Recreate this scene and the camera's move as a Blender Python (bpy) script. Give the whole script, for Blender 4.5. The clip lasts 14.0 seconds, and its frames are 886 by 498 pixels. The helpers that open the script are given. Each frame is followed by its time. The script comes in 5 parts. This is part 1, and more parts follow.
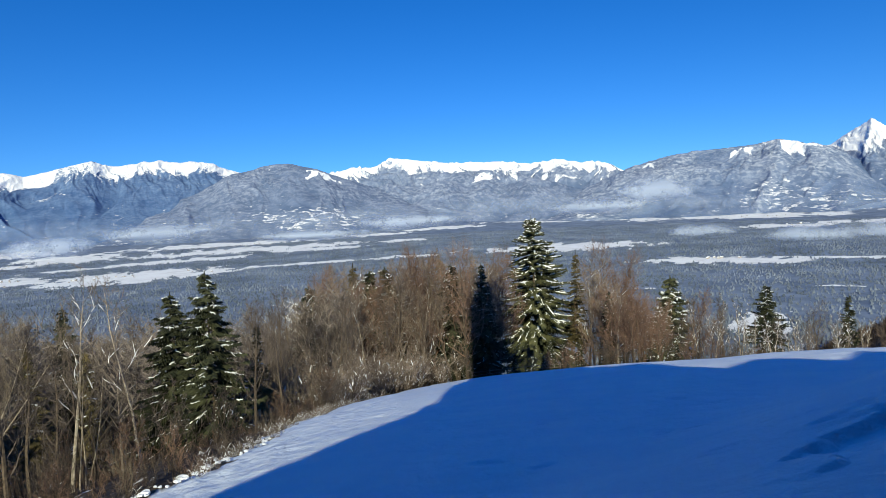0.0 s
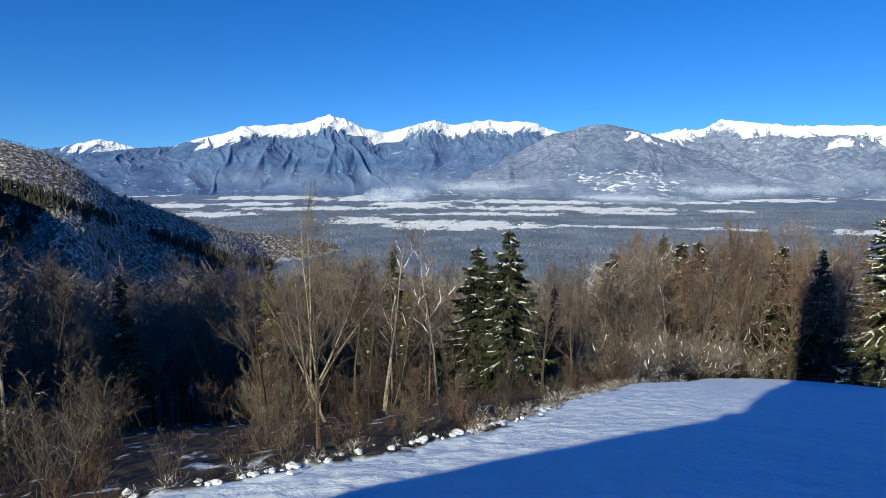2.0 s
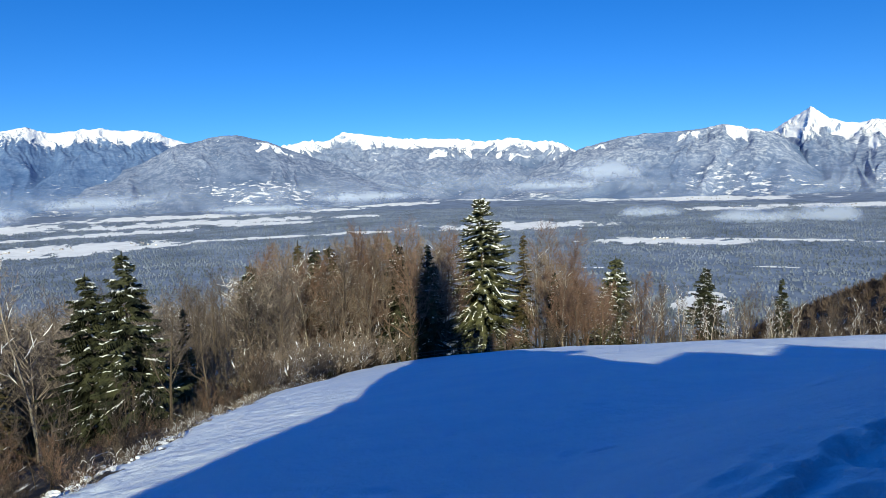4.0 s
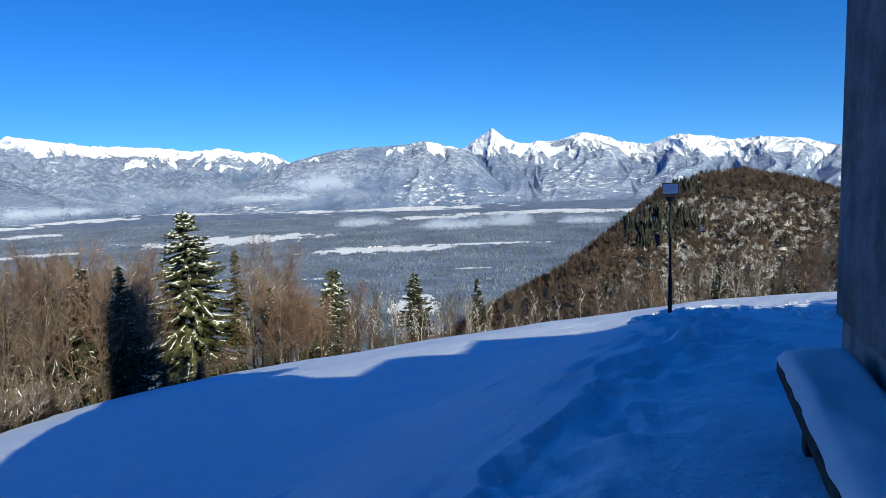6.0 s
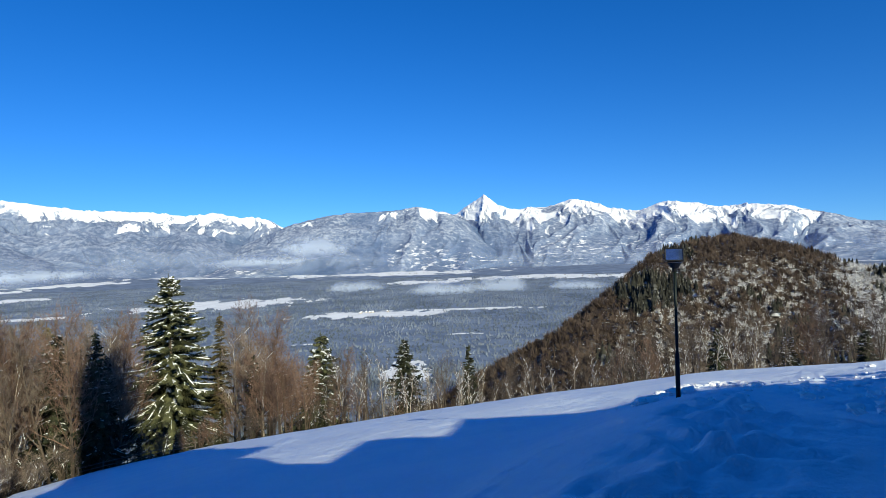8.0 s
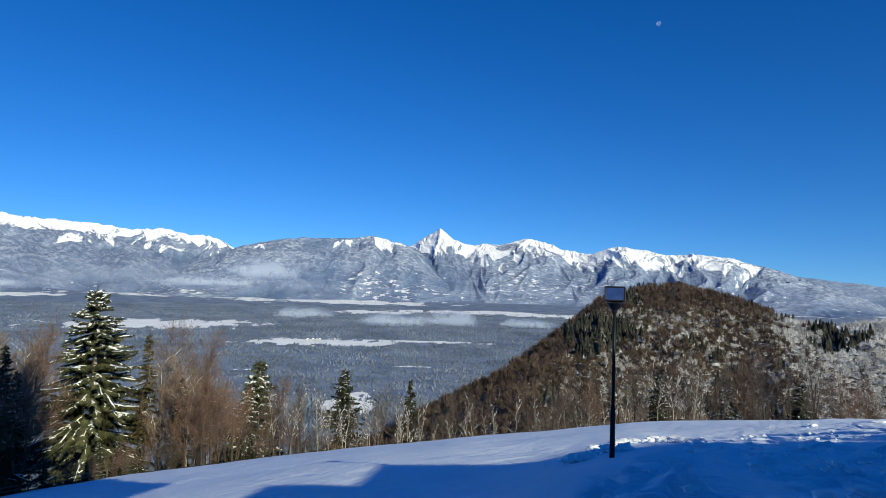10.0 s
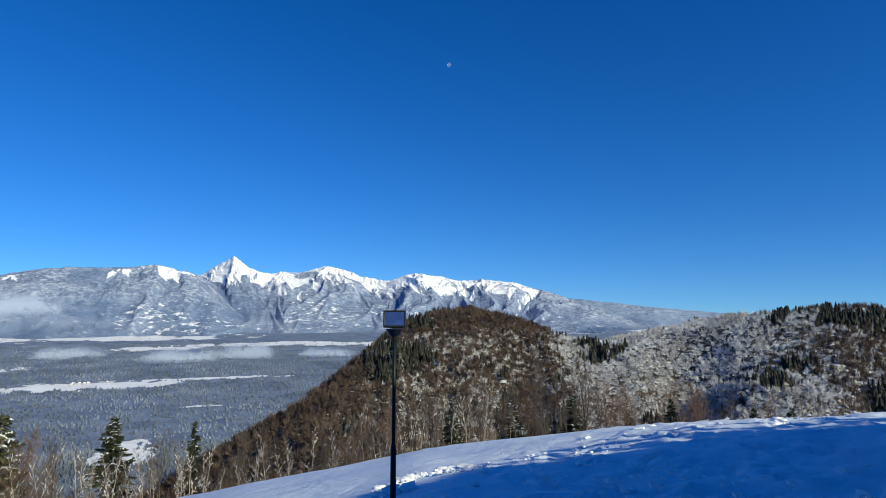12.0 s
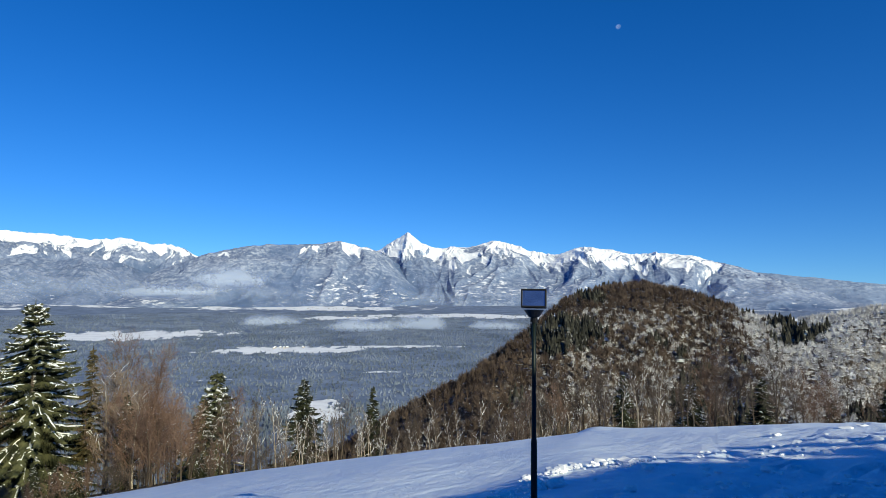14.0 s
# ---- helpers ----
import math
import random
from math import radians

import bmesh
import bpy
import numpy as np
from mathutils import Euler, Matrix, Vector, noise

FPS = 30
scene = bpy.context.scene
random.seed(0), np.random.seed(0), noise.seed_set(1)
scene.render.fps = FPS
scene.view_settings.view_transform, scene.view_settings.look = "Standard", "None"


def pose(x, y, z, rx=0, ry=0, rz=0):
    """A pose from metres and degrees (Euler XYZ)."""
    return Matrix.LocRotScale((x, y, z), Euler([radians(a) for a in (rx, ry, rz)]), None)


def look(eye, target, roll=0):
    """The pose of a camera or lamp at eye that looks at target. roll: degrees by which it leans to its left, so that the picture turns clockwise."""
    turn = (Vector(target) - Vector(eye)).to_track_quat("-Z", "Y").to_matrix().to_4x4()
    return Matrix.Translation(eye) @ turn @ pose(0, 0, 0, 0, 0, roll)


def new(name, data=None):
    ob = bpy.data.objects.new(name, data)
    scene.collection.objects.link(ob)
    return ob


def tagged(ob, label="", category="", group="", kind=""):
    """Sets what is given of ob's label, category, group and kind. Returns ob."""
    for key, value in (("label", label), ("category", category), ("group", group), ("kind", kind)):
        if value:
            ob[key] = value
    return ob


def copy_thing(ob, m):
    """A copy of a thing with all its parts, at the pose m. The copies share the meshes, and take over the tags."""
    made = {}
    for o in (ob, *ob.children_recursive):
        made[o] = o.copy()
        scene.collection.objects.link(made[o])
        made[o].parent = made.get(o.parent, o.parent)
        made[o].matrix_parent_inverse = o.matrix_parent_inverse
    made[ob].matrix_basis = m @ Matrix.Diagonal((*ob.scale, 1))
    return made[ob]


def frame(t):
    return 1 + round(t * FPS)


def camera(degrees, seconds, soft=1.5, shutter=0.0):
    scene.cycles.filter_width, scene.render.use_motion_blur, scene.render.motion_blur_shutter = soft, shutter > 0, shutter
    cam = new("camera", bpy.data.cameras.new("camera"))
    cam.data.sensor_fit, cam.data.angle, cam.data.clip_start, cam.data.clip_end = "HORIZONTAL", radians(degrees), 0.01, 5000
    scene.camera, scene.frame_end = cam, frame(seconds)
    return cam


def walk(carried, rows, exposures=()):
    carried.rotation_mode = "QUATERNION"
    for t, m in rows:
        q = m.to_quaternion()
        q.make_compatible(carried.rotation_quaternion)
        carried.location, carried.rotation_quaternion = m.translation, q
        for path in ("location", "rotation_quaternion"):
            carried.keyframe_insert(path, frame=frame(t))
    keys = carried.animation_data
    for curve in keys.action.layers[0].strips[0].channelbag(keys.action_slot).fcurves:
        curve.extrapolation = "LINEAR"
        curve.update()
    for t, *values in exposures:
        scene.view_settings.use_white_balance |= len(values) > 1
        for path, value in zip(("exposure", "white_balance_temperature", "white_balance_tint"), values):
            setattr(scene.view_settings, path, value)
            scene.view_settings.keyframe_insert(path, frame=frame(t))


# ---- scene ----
PATH = [
    (0, -0.000, 0.000, 0.000, 0.00, -3.99, 2.93),
    (0.5, -0.105, 0.174, 0.211, 1.35, -10.84, 2.30),
    (1, -0.145, 0.952, 0.306, 7.96, -7.81, -1.12),
    (1.5, -0.297, 1.380, 0.146, 18.58, -7.97, 2.25),
    (2, 0.032, 1.600, 0.102, 28.69, -6.83, -0.07),
    (2.5, 0.125, 1.583, 0.199, 38.24, -2.94, 1.46),
    (3, 0.258, 1.307, 0.176, 32.85, -4.49, 0.55),
    (3.5, 0.548, 1.347, 0.295, 24.68, -4.93, 1.11),
    (4, 1.108, 1.364, 0.243, -4.25, -6.31, 1.72),
    (4.2, 1.307, 1.364, 0.224, -9.88, -9.07, 2.12),
    (6.3, 2.427, 2.707, 0.052, -30.93, -5.61, 1.36),
    (6.5, 2.511, 2.822, 0.045, -30.40, -5.44, 0.51),
    (7, 2.776, 3.124, -0.040, -30.19, -4.95, 2.40),
    (7.5, 3.060, 3.496, 0.026, -30.83, -0.77, -0.27),
    (7.7, 3.172, 3.593, 0.040, -30.59, -0.63, 1.39),
    (9.8, 4.943, 4.880, -0.065, -35.08, 4.48, -0.37),
    (10, 5.064, 4.918, -0.111, -35.22, 3.07, -1.92),
    (10.5, 5.531, 5.202, -0.142, -38.95, 3.50, -1.45),
    (11, 5.926, 5.422, -0.123, -46.46, 4.51, -0.67),
    (11.5, 6.186, 5.554, -0.134, -48.15, 5.31, -0.12),
    (12, 6.560, 5.697, -0.129, -53.66, 5.95, -0.08),
    (12.5, 6.962, 5.782, -0.106, -55.34, 5.82, -0.65),
    (13, 7.272, 5.922, -0.082, -52.17, 6.64, 1.06),
    (13.5, 7.543, 5.971, -0.049, -47.23, 6.48, -0.92),
    (14, 7.847, 6.169, -0.047, -38.12, 3.45, -0.49),
]
cam = camera(71.6, 14.0, soft=0.6)
walk(cam, [(t, pose(x, y, z, 90 + pitch, roll, yaw)) for t, x, y, z, yaw, pitch, roll in PATH],
     exposures=[(0.0, 0.05), (1.0, 0.02), (1.5, -0.06), (2.0, 0.06), (2.5, 0.22), (3.0, 0.2), (3.5, 0.18), (4.2, 0.18), (7.5, 0.16), (9.8, -0.1), (10.0, -0.1), (10.5, -0.04), (11.5, 0.0), (12.5, -0.06), (13.0, -0.01), (13.5, -0.02), (14.0, -0.01)])

# ---- world and sun ----
SUN_ELEV, SUN_SIDE = radians(26.0), radians(3.0)   # the sun stands behind the first view, light runs along +y
world = bpy.data.worlds.new("sky")
scene.world = world
world.use_nodes = True
wn = world.node_tree.nodes
sky = wn.new("ShaderNodeTexSky")
sky.sky_type, sky.sun_disc = "NISHITA", False
sky.sun_elevation, sky.sun_rotation = SUN_ELEV, math.pi + SUN_SIDE
sky.altitude, sky.air_density, sky.dust_density, sky.ozone_density = 850, 1.0, 0.0, 3.0
deep = wn.new("ShaderNodeHueSaturation")   # the clear, deep blue of cold mountain air
deep.inputs["Saturation"].default_value = 1.36
tint = wn.new("ShaderNodeMix")
tint.data_type, tint.blend_type = "RGBA", "MULTIPLY"
tint.inputs[0].default_value, tint.inputs[7].default_value = 1.0, (0.63, 0.965, 1.36, 1)
coords, lift = wn.new("ShaderNodeTexCoord"), wn.new("ShaderNodeVectorMath")
lift.inputs[1].default_value = (0, 0, 0.065)      # thin, dry air: little paling towards the horizon
world.node_tree.links.new(coords.outputs["Generated"], lift.inputs[0])
world.node_tree.links.new(lift.outputs[0], sky.inputs["Vector"])
world.node_tree.links.new(sky.outputs[0], deep.inputs["Color"])
world.node_tree.links.new(deep.outputs[0], tint.inputs[6])
world.node_tree.links.new(tint.outputs[2], wn["Background"].inputs[0])
wn["Background"].inputs[1].default_value = 0.098
sun = new("sun", bpy.data.lights.new("sun", "SUN"))
sun.data.energy, sun.data.angle, sun.data.color = 5.0, radians(0.55), (1.0, 0.965, 0.69)
sun_way = Vector((math.sin(SUN_SIDE) * math.cos(SUN_ELEV), math.cos(SUN_SIDE) * math.cos(SUN_ELEV), -math.sin(SUN_ELEV)))
sun.matrix_world = look((0, 0, 60), Vector((0, 0, 60)) + sun_way)

# ---- small numeric helpers ----
rng = np.random.default_rng(7)


def hash2(i, j, seed):
    n = (i.astype(np.int64) * 374761393 + j.astype(np.int64) * 668265263 + seed * 1442695041) & 0xFFFFFFFF
    n = ((n ^ (n >> 13)) * 1274126177) & 0xFFFFFFFF
    return ((n ^ (n >> 16)) & 0xFFFF) / 65535.0


def vnoise(x, y, seed=0):
    """Smooth noise from -1 to 1."""
    x, y = np.asarray(x, float), np.asarray(y, float)
    i, j = np.floor(x), np.floor(y)
    u, v = x - i, y - j
    u, v = u * u * u * (u * (u * 6 - 15) + 10), v * v * v * (v * (v * 6 - 15) + 10)
    a, b = hash2(i, j, seed), hash2(i + 1, j, seed)
    c, d = hash2(i, j + 1, seed), hash2(i + 1, j + 1, seed)
    return 2 * ((a * (1 - u) + b * u) * (1 - v) + (c * (1 - u) + d * u) * v) - 1


def fbm(x, y, seed=0, octaves=4, gain=0.5):
    s, k, n = 0.0, 1.0, 0.0
    for o in range(octaves):
        s, n = s + k * vnoise(x * 2 ** o + 17.3 * o, y * 2 ** o - 9.1 * o, seed + o), n + k
        k *= gain
    return s / n


def ridged(x, y, seed=0, octaves=4, gain=0.5):
    s, k, n = 0.0, 1.0, 0.0
    for o in range(octaves):
        s, n = s + k * (1 - 2 * np.abs(vnoise(x * 2 ** o + 5.7 * o, y * 2 ** o + 3.3 * o, seed + o))), n + k
        k *= gain
    return s / n


def soft(u, w):
    return w * np.logaddexp(0, u / w)


def step(a, b, u):
    u = np.clip((u - a) / (b - a), 0, 1)
    return u * u * (3 - 2 * u)


def curve(u, pairs):
    """A smooth line through a few (u, value) pairs."""
    p = sorted(pairs)
    xs, ys = np.array([a for a, _ in p], float), np.array([b for _, b in p], float)
    return np.interp(u, xs, ys)


# ---- materials ----
def material(name, build):
    m = bpy.data.materials.new(name)
    m.use_nodes = True
    nt = m.node_tree
    build(nt, nt.nodes["Principled BSDF"])
    return m


def node(nt, kind, **values):
    n = nt.nodes.new(kind)
    for k, v in values.items():
        if k in n.inputs:
            n.inputs[k].default_value = v
        else:
            setattr(n, k, v)
    return n


def noise_out(nt, scale, detail=4.0, rough=0.55, coords="Object", tall=1.0):
    tc = node(nt, "ShaderNodeTexCoord") if coords != "Position" else node(nt, "ShaderNodeNewGeometry")
    n = node(nt, "ShaderNodeTexNoise", Scale=scale, Detail=detail, Roughness=rough)
    src = tc.outputs[coords]
    if tall != 1.0:      # squeezed patterns that run level
        sq = node(nt, "ShaderNodeVectorMath", operation="MULTIPLY")
        sq.inputs[1].default_value = (1, 1, tall)
        nt.links.new(src, sq.inputs[0])
        src = sq.outputs[0]
    nt.links.new(src, n.inputs["Vector"])
    return n.outputs["Fac"]


def ramp(nt, src, lo, hi):
    r = node(nt, "ShaderNodeMapRange")
    r.interpolation_type = "SMOOTHSTEP"
    r.inputs["From Min"].default_value, r.inputs["From Max"].default_value = lo, hi
    nt.links.new(src, r.inputs["Value"])
    return r.outputs[0]


def mix(nt, fac, a, b):
    m = node(nt, "ShaderNodeMix", data_type="RGBA")
    for sock, v in ((m.inputs[0], fac), (m.inputs[6], a), (m.inputs[7], b)):
        if isinstance(v, bpy.types.NodeSocket):
            nt.links.new(v, sock)
        else:
            sock.default_value = (*v, 1) if isinstance(v, tuple) else v
    return m.outputs[2]


def maths(nt, op, a, b=0.0):
    m = node(nt, "ShaderNodeMath", operation=op)
    for sock, v in ((m.inputs[0], a), (m.inputs[1], b)):
        if isinstance(v, bpy.types.NodeSocket):
            nt.links.new(v, sock)
        else:
            sock.default_value = v
    return m.outputs[0]


def bump(nt, bs, src, strength, distance):
    b = node(nt, "ShaderNodeBump", Strength=strength, Distance=distance)
    nt.links.new(src, b.inputs["Height"])
    nt.links.new(b.outputs[0], bs.inputs["Normal"])


def upness(nt):
    g = node(nt, "ShaderNodeNewGeometry")
    s = node(nt, "ShaderNodeSeparateXYZ")
    nt.links.new(g.outputs["Normal"], s.inputs[0])
    return s.outputs["Z"]


def attr(nt, name):
    return node(nt, "ShaderNodeAttribute", attribute_name=name).outputs["Fac"]


SNOW = (0.88, 0.89, 0.91)


def plain(c1, c2, scale, rough=0.8, bumps=0.3, dist=0.02, snow=None, metal=0.0, spread=(0.35, 0.65), spec=0.25, single=0.0):
    """Two colours in a noise, a fine bump, and snow that lies on what faces up."""
    def build(nt, bs):
        n = noise_out(nt, scale)
        col = mix(nt, ramp(nt, n, *spread), c1, c2)
        ri = node(nt, "ShaderNodeObjectInfo").outputs["Random"]
        hsv = node(nt, "ShaderNodeHueSaturation")
        nt.links.new(col, hsv.inputs["Color"])
        nt.links.new(maths(nt, "ADD", maths(nt, "MULTIPLY", ri, 0.4), 0.8), hsv.inputs["Value"])
        col = hsv.outputs[0]
        if single:      # each tree of a wood has its own tone
            own = node(nt, "ShaderNodeNewGeometry").outputs["Random Per Island"]
            h2 = node(nt, "ShaderNodeHueSaturation")
            nt.links.new(col, h2.inputs["Color"])
            nt.links.new(maths(nt, "ADD", maths(nt, "MULTIPLY", maths(nt, "POWER", own, 1.6), 2.0 * single), 1 - 0.75 * single), h2.inputs["Value"])
            col = h2.outputs[0]
        if snow:
            up = maths(nt, "ADD", upness(nt), maths(nt, "MULTIPLY", noise_out(nt, snow[2]), snow[3]))
            col = mix(nt, ramp(nt, up, snow[0], snow[1]), col, SNOW)
        nt.links.new(col, bs.inputs["Base Color"])
        bs.inputs["Roughness"].default_value, bs.inputs["Metallic"].default_value = rough, metal
        bs.inputs["Specular IOR Level"].default_value = spec
        bump(nt, bs, noise_out(nt, scale * 4), bumps, dist)
    return build


def ground_build(nt, bs):
    litter = mix(nt, ramp(nt, noise_out(nt, 2.5, coords="Position"), 0.4, 0.6), (0.035, 0.026, 0.020), (0.085, 0.062, 0.044))
    litter = mix(nt, ramp(nt, noise_out(nt, 0.9, 6, coords="Position"), 0.59, 0.70), litter, SNOW)
    slope_snow = ramp(nt, noise_out(nt, 0.25, 6, 0.7, coords="Position"), 0.50, 0.63)
    litter = mix(nt, maths(nt, "MULTIPLY", slope_snow, attr(nt, "hillside")), litter, SNOW)
    # woodland floor of the plain, its blue-grey painted to include valley haze
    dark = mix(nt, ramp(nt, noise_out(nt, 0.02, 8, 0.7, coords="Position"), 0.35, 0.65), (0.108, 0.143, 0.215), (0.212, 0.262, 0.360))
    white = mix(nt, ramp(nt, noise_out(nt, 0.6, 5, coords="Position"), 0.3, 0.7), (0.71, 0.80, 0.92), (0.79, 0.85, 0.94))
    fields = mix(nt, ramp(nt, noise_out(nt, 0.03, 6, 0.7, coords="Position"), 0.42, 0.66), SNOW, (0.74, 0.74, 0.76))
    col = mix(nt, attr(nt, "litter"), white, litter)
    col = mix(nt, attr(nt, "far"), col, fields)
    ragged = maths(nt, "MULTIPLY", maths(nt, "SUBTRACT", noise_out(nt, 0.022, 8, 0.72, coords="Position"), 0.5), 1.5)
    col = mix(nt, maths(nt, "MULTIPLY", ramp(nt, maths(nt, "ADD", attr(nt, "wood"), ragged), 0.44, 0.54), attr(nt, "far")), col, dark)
    nt.links.new(col, bs.inputs["Base Color"])
    bs.inputs["Roughness"].default_value = 0.75
    bs.inputs["Specular IOR Level"].default_value = 0.2
    h = maths(nt, "ADD", noise_out(nt, 1.6, 5, coords="Position"), maths(nt, "MULTIPLY", noise_out(nt, 11, 5, 0.65, coords="Position"), 0.26))
    bump(nt, bs, h, 0.8, 0.15)


def mountain_build(hazy_wood_a, hazy_wood_b, frost=0.38, bare=(0.62, 0.66, 0.74)):
    return lambda nt, bs: mountain_nodes(nt, bs, hazy_wood_a, hazy_wood_b, frost, bare)


def mountain_nodes(nt, bs, hazy_wood_a, hazy_wood_b, frost, bare):
    """Woods with frost on the spurs, snowy clearings, and rock and snow above the tree line. Distance haze is painted
    in as blue.
    """
    wood = mix(nt, ramp(nt, noise_out(nt, 0.008, 6, 0.6, coords="Position"), 0.34, 0.66), hazy_wood_a, hazy_wood_b)
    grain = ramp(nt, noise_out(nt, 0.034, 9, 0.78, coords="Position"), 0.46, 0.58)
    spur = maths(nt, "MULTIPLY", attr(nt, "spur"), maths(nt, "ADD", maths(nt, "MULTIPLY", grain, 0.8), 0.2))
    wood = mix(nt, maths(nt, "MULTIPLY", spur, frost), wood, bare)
    ragged = maths(nt, "ADD", noise_out(nt, 0.021, 6, 0.66, coords="Position", tall=3.2), maths(nt, "MULTIPLY", attr(nt, "meadow"), 0.18))
    hedges = ramp(nt, noise_out(nt, 0.055, 5, 0.7, coords="Position", tall=2.0), 0.36, 0.50)
    patch = maths(nt, "MULTIPLY", ramp(nt, ragged, 0.675, 0.715), hedges)
    col = mix(nt, patch, wood, (0.80, 0.81, 0.84))
    # rock tones hold the same painted blue haze as the woods
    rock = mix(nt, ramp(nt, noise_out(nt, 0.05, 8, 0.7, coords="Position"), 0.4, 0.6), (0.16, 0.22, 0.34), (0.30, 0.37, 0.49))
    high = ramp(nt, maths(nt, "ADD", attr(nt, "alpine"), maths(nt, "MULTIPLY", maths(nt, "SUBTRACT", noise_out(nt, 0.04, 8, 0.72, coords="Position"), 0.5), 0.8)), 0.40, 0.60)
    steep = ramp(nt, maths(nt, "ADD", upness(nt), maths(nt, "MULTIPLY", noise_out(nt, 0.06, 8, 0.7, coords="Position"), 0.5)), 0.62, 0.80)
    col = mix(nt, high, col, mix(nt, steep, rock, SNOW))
    nt.links.new(col, bs.inputs["Base Color"])
    bs.inputs["Roughness"].default_value = 0.9
    bs.inputs["Specular IOR Level"].default_value = 0.0
    bump(nt, bs, noise_out(nt, 0.05, 6, 0.6, coords="Position"), 0.35, 8.0)


M_ground = material("snow_ground", ground_build)
# distance haze is mixed into these wood colours as blue-grey
M_mountain = material("mountain_snow_and_hazy_woods", mountain_build((0.084, 0.130, 0.232), (0.150, 0.202, 0.318), 0.60, (0.46, 0.50, 0.60)))
M_mountain_white = material("mountain_snow_and_hazy_frosted_woods", mountain_build((0.080, 0.130, 0.240), (0.148, 0.205, 0.330), 0.75, (0.58, 0.62, 0.70)))
M_mountain_blue = material("mountain_snow_and_haze_blue_woods", mountain_build((0.055, 0.112, 0.250), (0.098, 0.170, 0.320), 0.40, (0.27, 0.36, 0.52)))
M_mountain_pale = material("far_dusted_hills_with_painted_haze", mountain_build((0.150, 0.215, 0.335), (0.215, 0.285, 0.415), 0.5, (0.50, 0.56, 0.66)))
M_bark = material("grey_brown_bark", plain((0.055, 0.042, 0.032), (0.12, 0.092, 0.068), 6, snow=(0.75, 1.0, 3, 0.35)))
M_trunk_pale = material("pale_trunk_bark", plain((0.28, 0.235, 0.18), (0.50, 0.44, 0.36), 5, snow=(0.7, 0.95, 3, 0.35)))
M_twig = material("brown_twigs", plain((0.120, 0.092, 0.072), (0.245, 0.192, 0.150), 0.6, snow=(0.95, 1.2, 1.5, 0.4)))
M_twig_slope = material("slope_twigs", plain((0.110, 0.090, 0.077), (0.225, 0.188, 0.162), 0.6, snow=(0.95, 1.2, 1.5, 0.4)))
# next two: twig browns darkened to hold the shade of the slope
M_brush = material("shade_darkened_brush", plain((0.034, 0.026, 0.022), (0.080, 0.062, 0.052), 0.6, snow=(0.95, 1.2, 1.5, 0.4)))
M_twig_dark = material("shade_darkened_twigs", plain((0.056, 0.044, 0.038), (0.130, 0.104, 0.088), 0.6, snow=(0.95, 1.2, 1.5, 0.4)))
M_twig_dust = material("snow_dusted_twigs", plain((0.15, 0.115, 0.09), (0.29, 0.225, 0.175), 0.6, snow=(0.68, 1.05, 1.5, 0.5)))
M_twig_red = material("russet_twigs", plain((0.115, 0.071, 0.051), (0.205, 0.130, 0.096), 0.6, snow=(0.9, 1.1, 1.5, 0.4)))
M_twig_pale = material("pale_twigs", plain((0.12, 0.095, 0.070), (0.215, 0.175, 0.132), 0.6, snow=(0.95, 1.2, 1.5, 0.4)))
M_twig_snow = material("snowy_twigs", plain((0.105, 0.082, 0.066), (0.20, 0.158, 0.128), 0.6, snow=(0.72, 1.12, 1.2, 0.5)))
M_needle = material("spruce_needles", plain((0.017, 0.022, 0.011), (0.080, 0.082, 0.038), 0.9, snow=(1.05, 1.3, 0.8, 0.45)))
# spruce needles again, darkened in colour for trees less in the sun
M_needle_dark = material("shade_darkened_needles", plain((0.010, 0.014, 0.008), (0.046, 0.050, 0.024), 0.9, snow=(1.02, 1.3, 0.8, 0.5)))
M_needle_brown = material("yellowed_needles", plain((0.045, 0.038, 0.016), (0.125, 0.098, 0.042), 0.9, snow=(1.05, 1.3, 0.8, 0.45)))
M_snow = material("branch_snow", plain((0.80, 0.83, 0.88), SNOW, 3, rough=0.7, bumps=0.4))
M_far_brown = material("far_brown_wood", plain((0.076, 0.053, 0.040), (0.150, 0.107, 0.081), 0.05, snow=(0.95, 1.25, 0.05, 0.5)))
M_far_frost = material("far_frosted_wood", plain((0.42, 0.40, 0.38), (0.70, 0.69, 0.68), 0.04, snow=(0.4, 0.9, 0.05, 0.4)))
M_far_needle = material("far_conifers", plain((0.016, 0.017, 0.013), (0.045, 0.043, 0.033), 0.05, snow=(0.85, 1.25, 0.09, 0.7), single=0.5))
M_left = material("shaded_hill_wood", plain((0.34, 0.31, 0.29), (0.68, 0.66, 0.64), 0.015, snow=(0.7, 1.1, 0.05, 0.4), single=0.5))
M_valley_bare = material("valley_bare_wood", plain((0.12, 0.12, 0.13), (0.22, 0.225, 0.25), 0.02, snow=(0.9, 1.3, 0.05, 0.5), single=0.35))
# blue-grey of the hazy air is part of these wood tones
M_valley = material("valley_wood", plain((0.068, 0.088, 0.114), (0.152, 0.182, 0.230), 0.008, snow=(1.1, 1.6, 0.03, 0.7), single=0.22))
